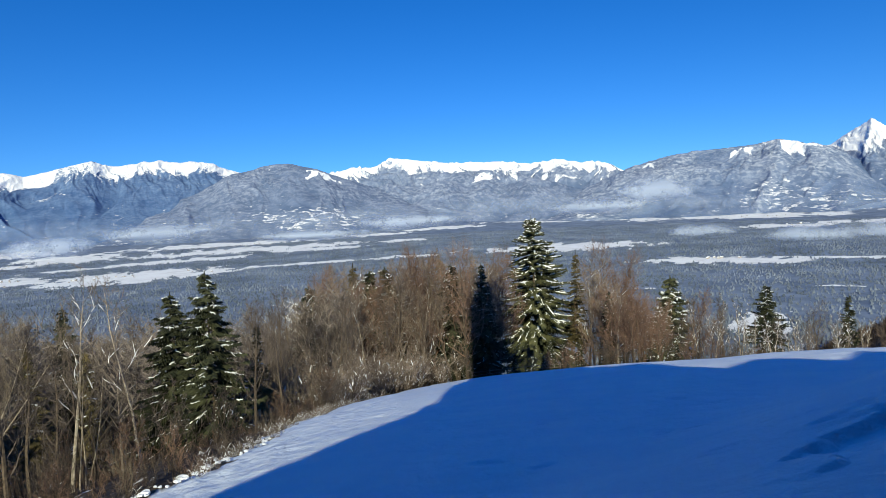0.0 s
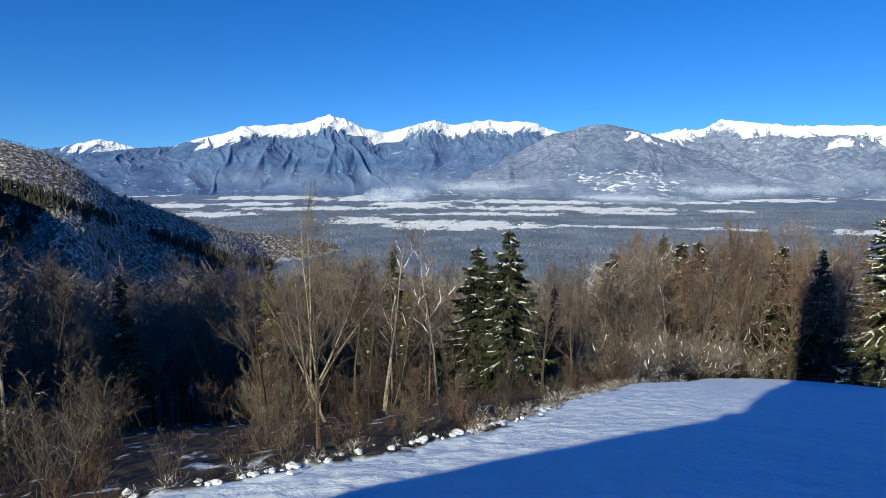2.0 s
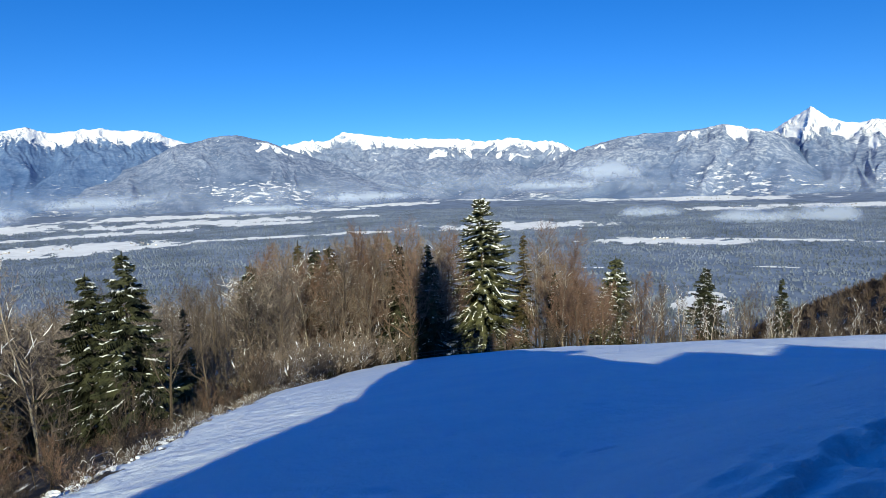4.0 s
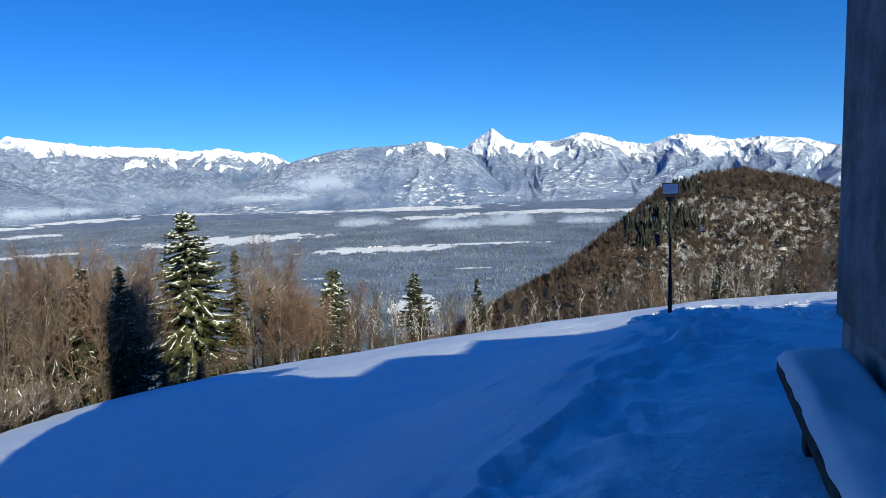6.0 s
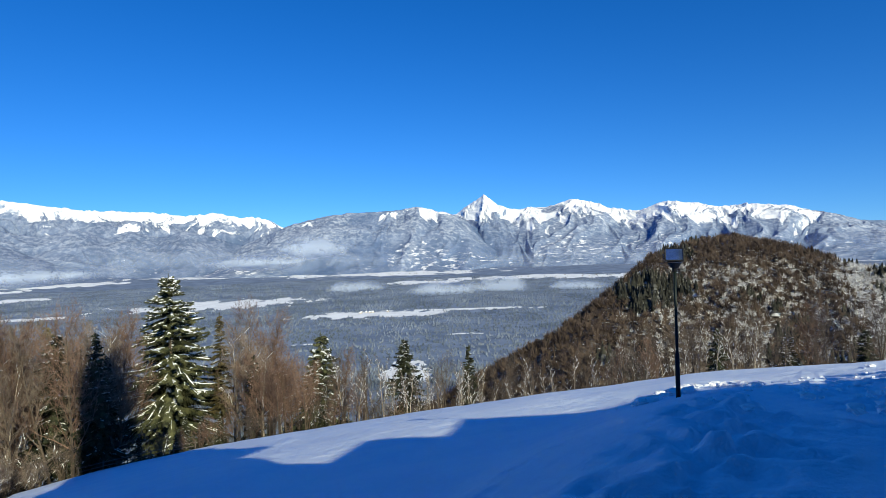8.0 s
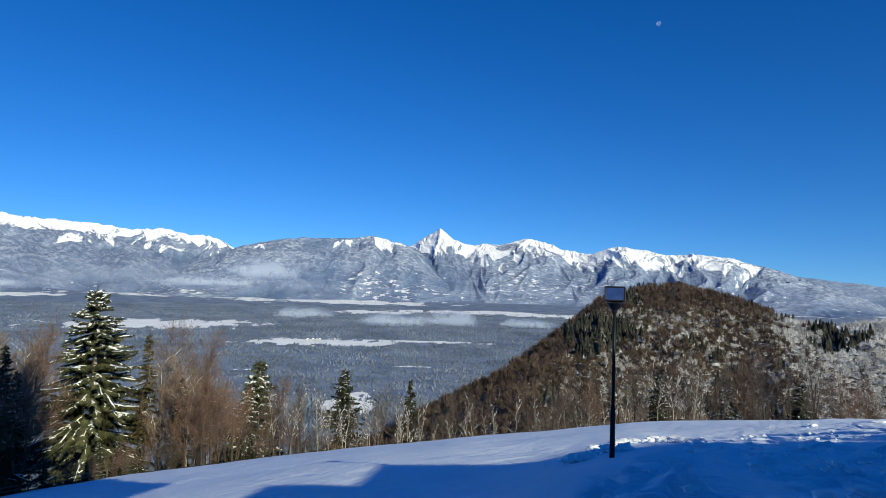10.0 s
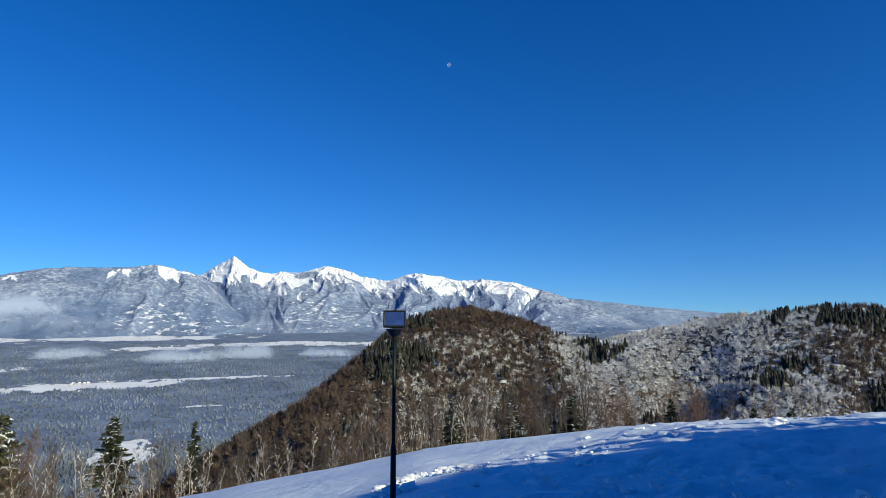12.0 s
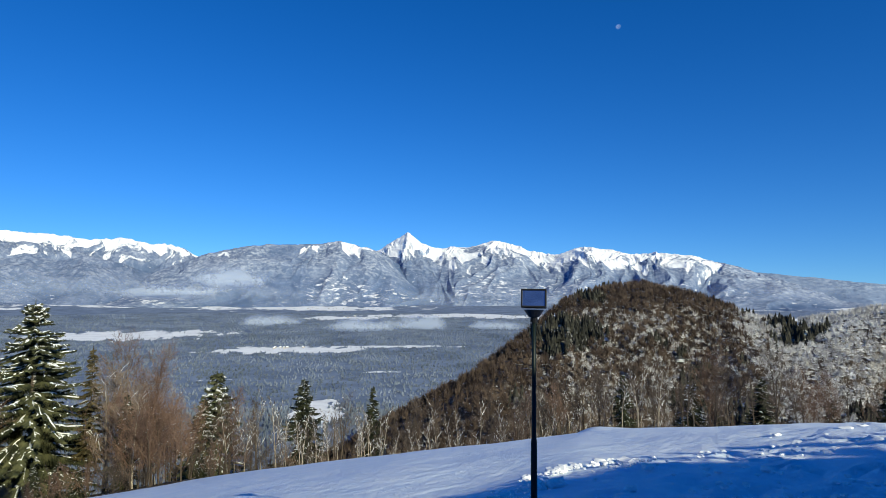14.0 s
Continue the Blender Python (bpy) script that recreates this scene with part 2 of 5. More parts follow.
def plaster_build(nt, bs):
    base = mix(nt, ramp(nt, noise_out(nt, 2.5, 6, 0.65), 0.35, 0.65), (0.13, 0.105, 0.10), (0.25, 0.215, 0.21))
    rust = ramp(nt, noise_out(nt, 1.1, 7, 0.7, tall=0.35), 0.52, 0.66)
    base = mix(nt, maths(nt, "MULTIPLY", rust, 0.7), base, (0.16, 0.075, 0.045))
    pits = ramp(nt, noise_out(nt, 9, 5, 0.7), 0.58, 0.68)
    nt.links.new(mix(nt, maths(nt, "MULTIPLY", pits, 0.6), base, (0.09, 0.075, 0.07)), bs.inputs["Base Color"])
    bs.inputs["Roughness"].default_value = 0.9
    bump(nt, bs, noise_out(nt, 7, 6, 0.65), 0.7, 0.02)


M_plaster = material("old_plaster", plaster_build)
M_roof = material("roof_shingle", plain((0.12, 0.08, 0.06), (0.2, 0.15, 0.12), 3, snow=(0.3, 0.5, 1, 0.2)))
M_wood = material("weathered_wood", plain((0.07, 0.055, 0.045), (0.15, 0.12, 0.10), 8))
M_bench = material("dark_bench_stone_and_gap_shade", plain((0.020, 0.017, 0.016), (0.055, 0.047, 0.042), 8, bumps=0.5, dist=0.01))
M_green = material("dark_green_paint", plain((0.004, 0.009, 0.008), (0.008, 0.015, 0.013), 20, rough=0.45, bumps=0.05))
M_black = material("black_housing", plain((0.008, 0.009, 0.011), (0.015, 0.016, 0.018), 30, rough=0.4, bumps=0.05))
M_plinth = material("stone_plinth", plain((0.13, 0.11, 0.11), (0.26, 0.23, 0.22), 4, bumps=0.5, dist=0.01))
# blue base colour stands in for the sky mirrored in the glass
M_glass = material("lamp_glass_sky_tinted", plain((0.10, 0.16, 0.28), (0.15, 0.22, 0.36), 6, rough=0.06, bumps=0.0, spec=0.6, metal=0.75))
M_house = material("village_wall", plain((0.36, 0.32, 0.28), (0.52, 0.48, 0.44), 0.02))

# ---- mesh helpers ----
def mesh_of(name, verts, faces, mats, index=None, smooth=False):
    me = bpy.data.meshes.new(name)
    verts = np.asarray(verts, np.float32).reshape(-1, 3)
    faces = np.asarray(faces, np.int32)
    k = faces.shape[1]
    me.vertices.add(len(verts))
    me.vertices.foreach_set("co", verts.ravel())
    me.loops.add(faces.size)
    me.loops.foreach_set("vertex_index", faces.ravel())
    me.polygons.add(len(faces))
    me.polygons.foreach_set("loop_start", np.arange(0, faces.size, k, dtype=np.int32))
    for m in mats:
        me.materials.append(m)
    if index is not None:
        me.polygons.foreach_set("material_index", np.asarray(index, np.int32))
    me.polygons.foreach_set("use_smooth", np.full(len(faces), smooth, bool))
    me.update(calc_edges=True)
    me.validate()
    return me


def add_attr(me, name, values):
    a = me.attributes.new(name, "FLOAT", "POINT")
    a.data.foreach_set("value", np.asarray(values, np.float32).ravel())


def grid_faces(rows, cols):
    i = np.arange((rows - 1) * cols).reshape(rows - 1, cols)[:, :-1].ravel()
    return np.stack([i, i + 1, i + 1 + cols, i + cols], 1)


def part(name, bm, mat, parent, label=""):
    me = bpy.data.meshes.new(name)
    bm.normal_update()
    bm.to_mesh(me)
    bm.free()
    me.materials.append(mat)
    ob = new(name, me)
    ob.parent = parent
    if label:
        ob["label"] = label
    return ob


def prism_box(bm, x0, x1, y0, y1, z0, z1, bevel=0.0):
    r = bmesh.ops.create_cube(bm, size=1.0, matrix=Matrix.LocRotScale(((x0 + x1) / 2, (y0 + y1) / 2, (z0 + z1) / 2), None, (x1 - x0, y1 - y0, z1 - z0)))
    if bevel:
        edges = list({e for v in r["verts"] for e in v.link_edges})
        bmesh.ops.bevel(bm, geom=edges, offset=bevel, segments=2, affect="EDGES", profile=0.6)
    return bm


# ---- the lie of the land ----
def near_z(x, y):
    y0 = 5.72 + 0.165 * np.clip(x, 0, 14)
    fall = 0.289 - 0.0381 / (1 + np.exp(-(x - 50.4) / 8))
    slope = -1.6 - fall * soft(y - y0, 9.43) - 0.26 * soft(-x - 2, 3) - 0.2787 * soft(x - 38.85, 5)
    u, v = 0.79 * y - 0.61 * x, 0.79 * x + 0.61 * y      # across and along the church's terrace
    terrace = -1.66 - 0.55 * soft(u - 1.3, 0.6) - 0.204 * soft(v - 12.18, 1.5) - 0.3 * soft(-v - 3, 1)
    return np.logaddexp(slope * 4, terrace * 4) / 4


def polar(x, y):
    return np.degrees(np.arctan2(-x, y)), np.hypot(x, y)


RIGHT_CREST = [(-120, -2.85), (-98, -1.85), (-91, -0.85), (-89.6, 0.05), (-88, 0.9), (-85, 1.15), (-82, 0.95), (-78, 0.45), (-75, -0.05), (-73, -0.55), (-70, -1.15), (-67, -1.55), (-64, -1.15), (-61.5, -0.25), (-59, 0.45),
               (-56, 1.0), (-52.7, 0.5), (-50, -0.55), (-47, -2.65), (-45, -4.15), (-41, -6.76), (-36, -9.64), (-30, -12.85), (-20, -16.35)]
# bearings past 75: unseen rise, added to shade the lower hillside
LEFT_CREST = [(120, 8), (100, 8.2), (90, 8.0), (80, 7.0), (77, 6.0), (73.8, 5.4), (72, 5.2), (70.2, 4.75), (68.3, 4.0), (66.3, 3.35), (64.3, 3.05), (62, 2.55), (60.4, 2.1), (59, 1.3), (57.7, 0.15), (56.3, -0.9), (53.9, -1.8), (51.5, -2.9), (48, -4.0), (43.8, -4.7), (39.7, -5.5), (36, -6.6), (32, -9)]


def left_reach(az):
    """How far off the crest of the shaded hill stands."""
    return curve(az, [(30, 1140), (50, 960), (54, 895), (58, 830), (62, 850), (66, 900), (70, 960), (74, 1020), (77, 900), (80, 800), (90, 760), (110, 700)])


def land_z(x, y):
    az, r = polar(x, y)
    z_near = near_z(x, y) + 26 * step(-24, -48, x) * step(3, -34, y)     # unseen knoll, added beside the church to shade the slope
    flat = -145 + 0.0135 * r + 2.5 * fbm(x / 160, y / 160, 3)
    rc = 440 + 0.9 * np.abs(az + 60) + 12 * vnoise(az / 6, az * 0, 5) - 160 * step(-56, -40, az)
    crest = rc * np.tan(np.radians(curve(az, RIGHT_CREST)))
    lumps = 5 * fbm(x / 60, y / 60, 11)
    right = crest - soft(rc - r, 12) * (0.36 + 0.10 * vnoise(az / 5, r / 120, 8)) - soft(r - rc, 12) * 0.5 + lumps - 0.36 * 12 * 0.7
    lc = left_reach(np.minimum(az, 110))
    lcrest = lc * np.tan(np.radians(curve(az, LEFT_CREST)))
    left = lcrest - soft(lc - r, 20) * (0.34 + 0.10 * vnoise(az / 4, r / 200, 9) - 0.2 * step(75, 79, az)) - soft(r - lc, 20) * 0.5 + 8 * fbm(x / 110, y / 110, 12)
    left = np.where(az > 20, left, -400)
    right = np.where(az < -5, right, -400)
    far = np.maximum(np.maximum(flat, right), left)
    k = step(110, 190, r)
    low = np.maximum(z_near * (1 - k) + (z_near - 25 * k) * k, far)
    z = np.where(r < 110, z_near, low)
    return z


def edge_x(y):
    """The left rim of the snowy meadow."""
    return curve(y, [(-60, -30), (0, -16), (5, -13.4), (8, -11.6), (10.8, -9.8), (13.6, -8.0), (16, -7.0), (20, -6.7), (26, -7.0), (34, -7.8), (44, -8.6), (55, -8.2), (70, -6), (80, -3), (90, 1.0), (96, 12)])


def far_edge(x):
    """The far rim of the snowy meadow."""
    return curve(x, [(-5, 86), (5, 90), (20, 90), (45, 86), (70, 76), (95, 58), (112, 30), (120, 0), (125, -60)])


def on_meadow(x, y, margin=0.0):
    return (x > edge_x(y) - margin) & (y < far_edge(x) + margin) & (x < 120 + margin)


FIELDS = [  # bearing, drop in degrees, half width, half depth: open snowfields on the plain
    (27, -4.55, 6.5, 0.42), (36, -4.15, 3.5, 0.30), (14, -4.55, 8, 0.09), (40, -3.0, 7, 0.16), (31, -2.75, 3.5, 0.28), (18, -3.0, 9, 0.20), (20, -2.4, 8, 0.16), (36, -2.1, 4, 0.22),
    (49, -1.35, 8, 0.28), (38, -1.2, 6, 0.22), (54, -0.75, 7, 0.22), (45, -2.0, 4, 0.15), (-11, -4.3, 7, 0.33), (3, -4.5, 3, 0.12), (-25, -5.8, 6, 0.28), (-33, -5.55, 6, 0.10),
    (-15, -1.75, 8, 0.22), (-26, -2.1, 8, 0.18), (-40, -2.75, 9, 0.17), (-29, -3.0, 3.0, 0.16), (-48, -2.8, 6, 0.15), (-27, -11.3, 2.2, 0.9), (-18, -8.2, 1.2, 0.08), (-33, -7.8, 1.4, 0.07),
    (50, -3.4, 5, 0.20), (55, -2.6, 5, 0.22), (46, -2.55, 4, 0.14), (29, -1.5, 5, 0.14), (43, -0.6, 6, 0.16), (24, -3.55, 6, 0.14), (12, -3.3, 4, 0.12), (57, -1.6, 5, 0.18), (33, -0.9, 5, 0.12), (6, -2.3, 3, 0.10), (4, -3.0, 2, 0.10), (1, -2.0, 3.5, 0.12), (30, -3.6, 4, 0.08), (-60, -1.7, 6, 0.18), (-70, -1.4, 8, 0.22), (-64, -2.5, 6, 0.16)]


def field_lie(az, drop):
    """Above 0 on open snowfields of the plain, below in its woods."""
    best = np.full(np.shape(az), -1.0)
    wob = 1.15 * fbm(az / 1.1, drop * 4.2, 21, 6, 0.72) - 0.75 * np.maximum(0, ridged(az / 1.7 + 0.3 * drop, drop * 5.5, 27, 2) - 0.55)
    for a, d, w, h in FIELDS:
        q = 1 - np.sqrt(((az - a) / (1.1 * w)) ** 2 + ((drop - d) / (1.12 * h)) ** 2) + wob
        best = np.maximum(best, q)
    return best


def field_amount(az, drop):
    return step(0.0, 0.10, field_lie(az, drop))


def trodden(x, y):
    """Footprints, furrows and clods where people walked in the snow."""
    g = np.random.default_rng(17)
    tracks = [((4.5, 5.4), (12.0, 9.6), 55, 0.45), ((8.3, 7.7), (13.0, 10.4), 26, 0.16), ((9, 6.5), (24, 9.5), 90, 1.6), ((8.5, 7.5), (22, 13.5), 70, 1.3), ((14, 6), (34, 12), 90, 2.0), ((15, 9), (30, 15), 60, 1.4), ((1.0, 6.0), (4.0, 16.0), 8, 1.5)]
    out = np.zeros_like(x)
    zone = np.where(((x - 14) ** 2 + (y - 9) ** 2 < 30 ** 2).ravel())[0]
    fx, fy = x.ravel()[zone], y.ravel()[zone]
    dz = np.zeros(len(zone))
    for (ax, ay), (bx, by), n, wide in tracks:
        for _ in range(n):
            t = g.random()
            cx, cy = ax + (bx - ax) * t + g.normal(0, wide), ay + (by - ay) * t + g.normal(0, wide)
            s, deep = g.uniform(0.12, 0.22), g.uniform(0.05, 0.13) * (0.55 if ax < 10 else 1.0)
            long, turn = g.uniform(1.2, 2.1), g.uniform(0, math.pi)
            ux, uy = (fx - cx) * math.cos(turn) + (fy - cy) * math.sin(turn), (fy - cy) * math.cos(turn) - (fx - cx) * math.sin(turn)
            q = (ux / long) ** 2 / s ** 2 + uy ** 2 / s ** 2
            near_by = q < 9
            e = np.exp(-q[near_by] ** 2)
            dz[near_by] += -deep * e + deep * 0.35 * np.exp(-(np.sqrt(q[near_by]) - 1.5) ** 2 * 3.5) * (1 + 0.8 * vnoise(fx[near_by] * 4, fy[near_by] * 4, 61))
    v, u = 0.611 * (fx - 7.55) - 0.791 * (fy - 5.18), -0.791 * (fx - 7.55) - 0.611 * (fy - 5.18)      # from the wall, and back along it
    rim = curve(u, [(-14, -0.5), (-5.7, -0.75), (-2, -1.35), (0.9, -2.4), (4.5, -2.7)]) + 0.45 * fbm(fx * 1.1, fy * 1.1, 63, 4, 0.6)
    dz = dz - 0.13 * step(-0.09, 0.09, v - rim) * step(-13, -9, u) * step(5, 3, u)      # the path trodden along the wall
    out.ravel()[zone] = np.clip(dz, -0.30, 0.10)
    return out


def build_ground():
    az = np.concatenate([np.arange(-116, 80, 0.36), np.arange(80, 244.1, 4.0)])
    r = np.concatenate([[0.05], 0.9 * 1.0115 ** np.arange(0, 370)])
    r = np.concatenate([r, r[-1] * 1.03 ** np.arange(1, 70)])
    r = np.concatenate([r, r[-1] * 1.0125 ** np.arange(1, 260)])
    r = r[r < 4880]
    A, Rr = np.meshgrid(np.radians(az), r)
    x, y = 4 - np.sin(A) * Rr, 3 + np.cos(A) * Rr
    z = land_z(x, y)
    a2, r2 = polar(x, y)
    near = step(160, 60, r2)
    meadow = on_meadow(x + 1.1 * fbm(x / 0.9, y / 0.9, 71, 3) * step(90, 40, r2), y)
    z = z + near * (0.05 * fbm(x / 2.2, y / 2.2, 31, 3) + 0.22 * fbm(x / 9, y / 9, 33, 2) * step(2, 14, r2))
    rough_snow = step(11, 20, x) * step(40, 34, x) * step(20, 15, y) * step(2, 6, y)
    z = z + trodden(x, y) + rough_snow * (0.07 * ridged(x / 1.4, y / 0.9, 41, 4, 0.7) + 0.10 * np.maximum(0, vnoise(x / 0.8, y / 0.6, 43)))
    rim = step(6.5, 0.5, x - edge_x(y)) * meadow * step(70, 40, r2)      # crumbled snow along the rim
    z = z + step(9, 3, x - edge_x(y)) * meadow * step(60, 35, r2) * 0.05 * np.maximum(0, vnoise(x / 0.4, y / 0.4, 46)) * step(0.0, 0.4, vnoise(x / 2.5, y / 2.5, 44))
    z = z + rim * 0.075 * ridged(x / 0.75, y / 0.75, 45, 3, 0.6) + np.where(meadow, 0, 1) * step(120, 60, r2) * 0.16 * fbm(x / 1.1, y / 1.1, 47, 3)
    drop = np.degrees(np.arctan2(z, r2))
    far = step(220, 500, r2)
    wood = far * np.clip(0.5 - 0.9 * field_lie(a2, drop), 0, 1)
    litter = np.where(meadow, 0.0, 1.0) * step(500, 300, r2)
    hills = (r2 > 190) & (z > -145 + 0.0135 * r2 + 7)
    litter, far, wood = np.where(hills, 1.0, litter), np.where(hills, 0.0, far), np.where(hills, 0.0, wood)
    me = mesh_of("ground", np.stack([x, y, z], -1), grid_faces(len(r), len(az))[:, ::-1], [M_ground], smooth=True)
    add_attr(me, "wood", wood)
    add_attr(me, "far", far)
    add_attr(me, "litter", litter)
    add_attr(me, "hillside", hills * np.where(a2 > 0, 0.95, 0.10 + 0.15 * step(-46, -52, a2) + 0.6 * step(-57, -66, a2)))
    return tagged(new("ground", me), "snow covered meadow, woodland floor and valley plain", "ground", kind="structure")


ground = build_ground()

# ---- distant mountains ----
def mountain_range(name, label, az0, az1, foot, crest_r, crest, spur, seed, snowline, meadow=0.0, rough=1.0, base=-112, step_az=0.06, mat=None, follow=False, least=1.6, belt=(0.06, 0.30), crown=0.0, deep=0.75):
    """A range whose spurs and gullies run down from its crest. belt: the band of farmland on its foot; crown: clearings below the crest."""
    az = np.arange(az0, az1, step_az)
    s = np.concatenate([np.linspace(0, 1, 84), [1.05, 1.2, 1.5]])
    A, S = np.meshgrid(az, s)
    arc = A * 70.0
    el = curve(az, crest)[None, :] + (0.07 * rough + 0.015) * ridged(az / 0.9, az * 0, seed + 31, 4, 0.6)[None, :] * np.clip(S, 0, 1) ** 4
    rr = foot + (crest_r - foot) * S + 60 * vnoise(A / 4, S * 0, seed)
    top = crest_r * np.tan(np.radians(el + 0.15))
    prof = np.where(S <= 1, 0.25 * S + 0.75 * S ** 1.3, 1 - (S - 1) * 1.2)
    z = base + (top - base) * prof
    rel = np.clip(S, 0, 1)
    tall = np.clip((top - base) / 430, 0.15, 1.2)
    hold = rel ** 0.6 * np.sqrt(np.clip(1.02 - rel, 0, 1))      # nothing at the foot, nothing at the crest
    warp = 150 * fbm(arc / 420, S * 2.2, seed + 50, 3)
    big = ridged((arc + warp) / 420.0, S * 0.9, seed + 1, 2, 0.5)
    bent = warp * 1.2 + 50 * fbm(arc / 120, S * 4, seed + 52, 2)
    one, other = ridged((arc + bent + 330 * S) / 190.0, S * 0.9, seed + 3, 2, 0.5), ridged((arc + bent - 330 * S) / 190.0, S * 0.9, seed + 13, 2, 0.5)
    mid = np.maximum(one, other) - 0.25      # spurs that fork to both sides
    fine = np.maximum(ridged((arc + bent + 300 * S) / 74.0, S * 2.0, seed + 4, 3, 0.6), ridged((arc + bent - 300 * S) / 74.0, S * 2.0, seed + 14, 3, 0.6)) - 0.2
    small = ridged((arc + bent - 200 * S) / 31.0, S * 6.0, seed + 15, 3, 0.6)
    z = z + tall * hold * (spur * 1.7 * big + (34 + 84 * rough) * mid) + tall * (9 + 26 * rough) * (fine + 0.45 * small) * (0.35 * hold + 0.65 * step(0.35, 0.8, rel) * step(1.04, 0.93, S))
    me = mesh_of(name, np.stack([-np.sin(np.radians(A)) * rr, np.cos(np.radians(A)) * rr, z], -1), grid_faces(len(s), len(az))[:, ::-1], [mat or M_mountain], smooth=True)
    e = np.degrees(np.arctan2(z, rr))
    line = np.maximum(np.minimum(snowline, el - deep), least) if follow else snowline
    streak = ridged((arc + bent + 16 * fbm(arc / 40, S * 9, seed + 24, 3)) / 34.0, S * 2.2, seed + 21, 3, 0.65)
    alpine = 0.5 + np.minimum((e - line) * 0.55, 0.52) + 0.30 * fbm(arc / 300, S * 2, seed + 9, 3) - (0.42 + 0.6 * rough) * (0.95 * fine + 0.40 * mid + 0.30 * streak) * step(2.8, 0.5, e - line)
    alpine = alpine + 1.5 * crown * step(-0.15, 0.22, fbm(arc / 130, S * 6, seed + 62, 4)) * step(0.66, 0.78, rel) * step(1.0, 0.95, rel)
    add_attr(me, "alpine", np.clip(alpine, 0, 1))
    add_attr(me, "spur", np.clip(0.35 + 0.55 * mid + 0.45 * big + 0.5 * step(0.3, 0.9, rel) - 0.25, 0, 1))
    farms = step(belt[0] - 0.05, belt[0], rel) * step(belt[1] + 0.10, belt[1], rel) * step(-0.25, 0.35, fbm(arc / 330, S * 3, seed + 61, 3))
    add_attr(me, "meadow", np.clip(meadow * (0.9 * farms + 0.45 * step(0.75, 0.35, rel)), 0, 1))
    return tagged(new(name, me), label, "mountain", kind="structure")


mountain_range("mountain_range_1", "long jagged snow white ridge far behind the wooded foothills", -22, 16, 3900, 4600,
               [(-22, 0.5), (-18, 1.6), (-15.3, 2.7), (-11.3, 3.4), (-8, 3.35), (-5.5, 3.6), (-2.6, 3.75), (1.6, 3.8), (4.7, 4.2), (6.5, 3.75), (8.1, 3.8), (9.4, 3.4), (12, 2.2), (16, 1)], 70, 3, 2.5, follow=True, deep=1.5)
mountain_range("mountain_range_2", "broad snow covered mountain massif with wooded flanks painted haze blue", 14, 64, 3300, 4500,
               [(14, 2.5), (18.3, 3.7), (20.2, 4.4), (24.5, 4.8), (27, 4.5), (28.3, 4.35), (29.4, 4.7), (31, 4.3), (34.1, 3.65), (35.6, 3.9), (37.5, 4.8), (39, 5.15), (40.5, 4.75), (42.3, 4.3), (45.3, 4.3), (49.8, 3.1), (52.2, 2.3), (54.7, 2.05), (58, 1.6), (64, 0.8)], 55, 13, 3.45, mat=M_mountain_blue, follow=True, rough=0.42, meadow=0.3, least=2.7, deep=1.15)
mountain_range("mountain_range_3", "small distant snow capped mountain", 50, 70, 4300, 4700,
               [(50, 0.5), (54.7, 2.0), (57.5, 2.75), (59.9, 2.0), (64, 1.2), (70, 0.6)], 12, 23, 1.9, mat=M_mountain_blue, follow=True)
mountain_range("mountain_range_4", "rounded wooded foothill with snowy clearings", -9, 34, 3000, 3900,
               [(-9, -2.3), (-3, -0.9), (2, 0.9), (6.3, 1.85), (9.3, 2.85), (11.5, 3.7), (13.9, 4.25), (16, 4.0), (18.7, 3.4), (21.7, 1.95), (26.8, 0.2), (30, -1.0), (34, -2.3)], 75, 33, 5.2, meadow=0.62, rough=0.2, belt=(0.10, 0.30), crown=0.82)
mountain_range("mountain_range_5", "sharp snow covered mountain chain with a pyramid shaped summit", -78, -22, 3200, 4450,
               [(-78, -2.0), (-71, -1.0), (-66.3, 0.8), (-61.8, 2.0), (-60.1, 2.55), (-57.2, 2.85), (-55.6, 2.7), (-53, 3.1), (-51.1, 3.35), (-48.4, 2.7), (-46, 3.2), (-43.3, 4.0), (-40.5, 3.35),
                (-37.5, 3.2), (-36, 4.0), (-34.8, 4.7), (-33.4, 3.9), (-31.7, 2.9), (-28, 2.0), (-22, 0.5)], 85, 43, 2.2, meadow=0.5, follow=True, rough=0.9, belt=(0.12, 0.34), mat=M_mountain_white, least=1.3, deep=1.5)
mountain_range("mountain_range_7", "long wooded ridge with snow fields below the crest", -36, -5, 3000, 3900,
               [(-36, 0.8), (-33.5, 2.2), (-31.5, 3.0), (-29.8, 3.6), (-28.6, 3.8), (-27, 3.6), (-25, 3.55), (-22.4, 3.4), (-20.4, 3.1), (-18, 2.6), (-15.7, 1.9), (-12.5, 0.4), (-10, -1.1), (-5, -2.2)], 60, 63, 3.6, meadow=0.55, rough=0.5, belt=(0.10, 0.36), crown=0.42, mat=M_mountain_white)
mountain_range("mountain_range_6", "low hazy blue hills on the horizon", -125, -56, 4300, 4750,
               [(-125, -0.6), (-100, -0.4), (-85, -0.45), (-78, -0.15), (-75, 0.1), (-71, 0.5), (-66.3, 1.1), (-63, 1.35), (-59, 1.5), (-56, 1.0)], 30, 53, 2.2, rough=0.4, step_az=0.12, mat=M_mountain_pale)
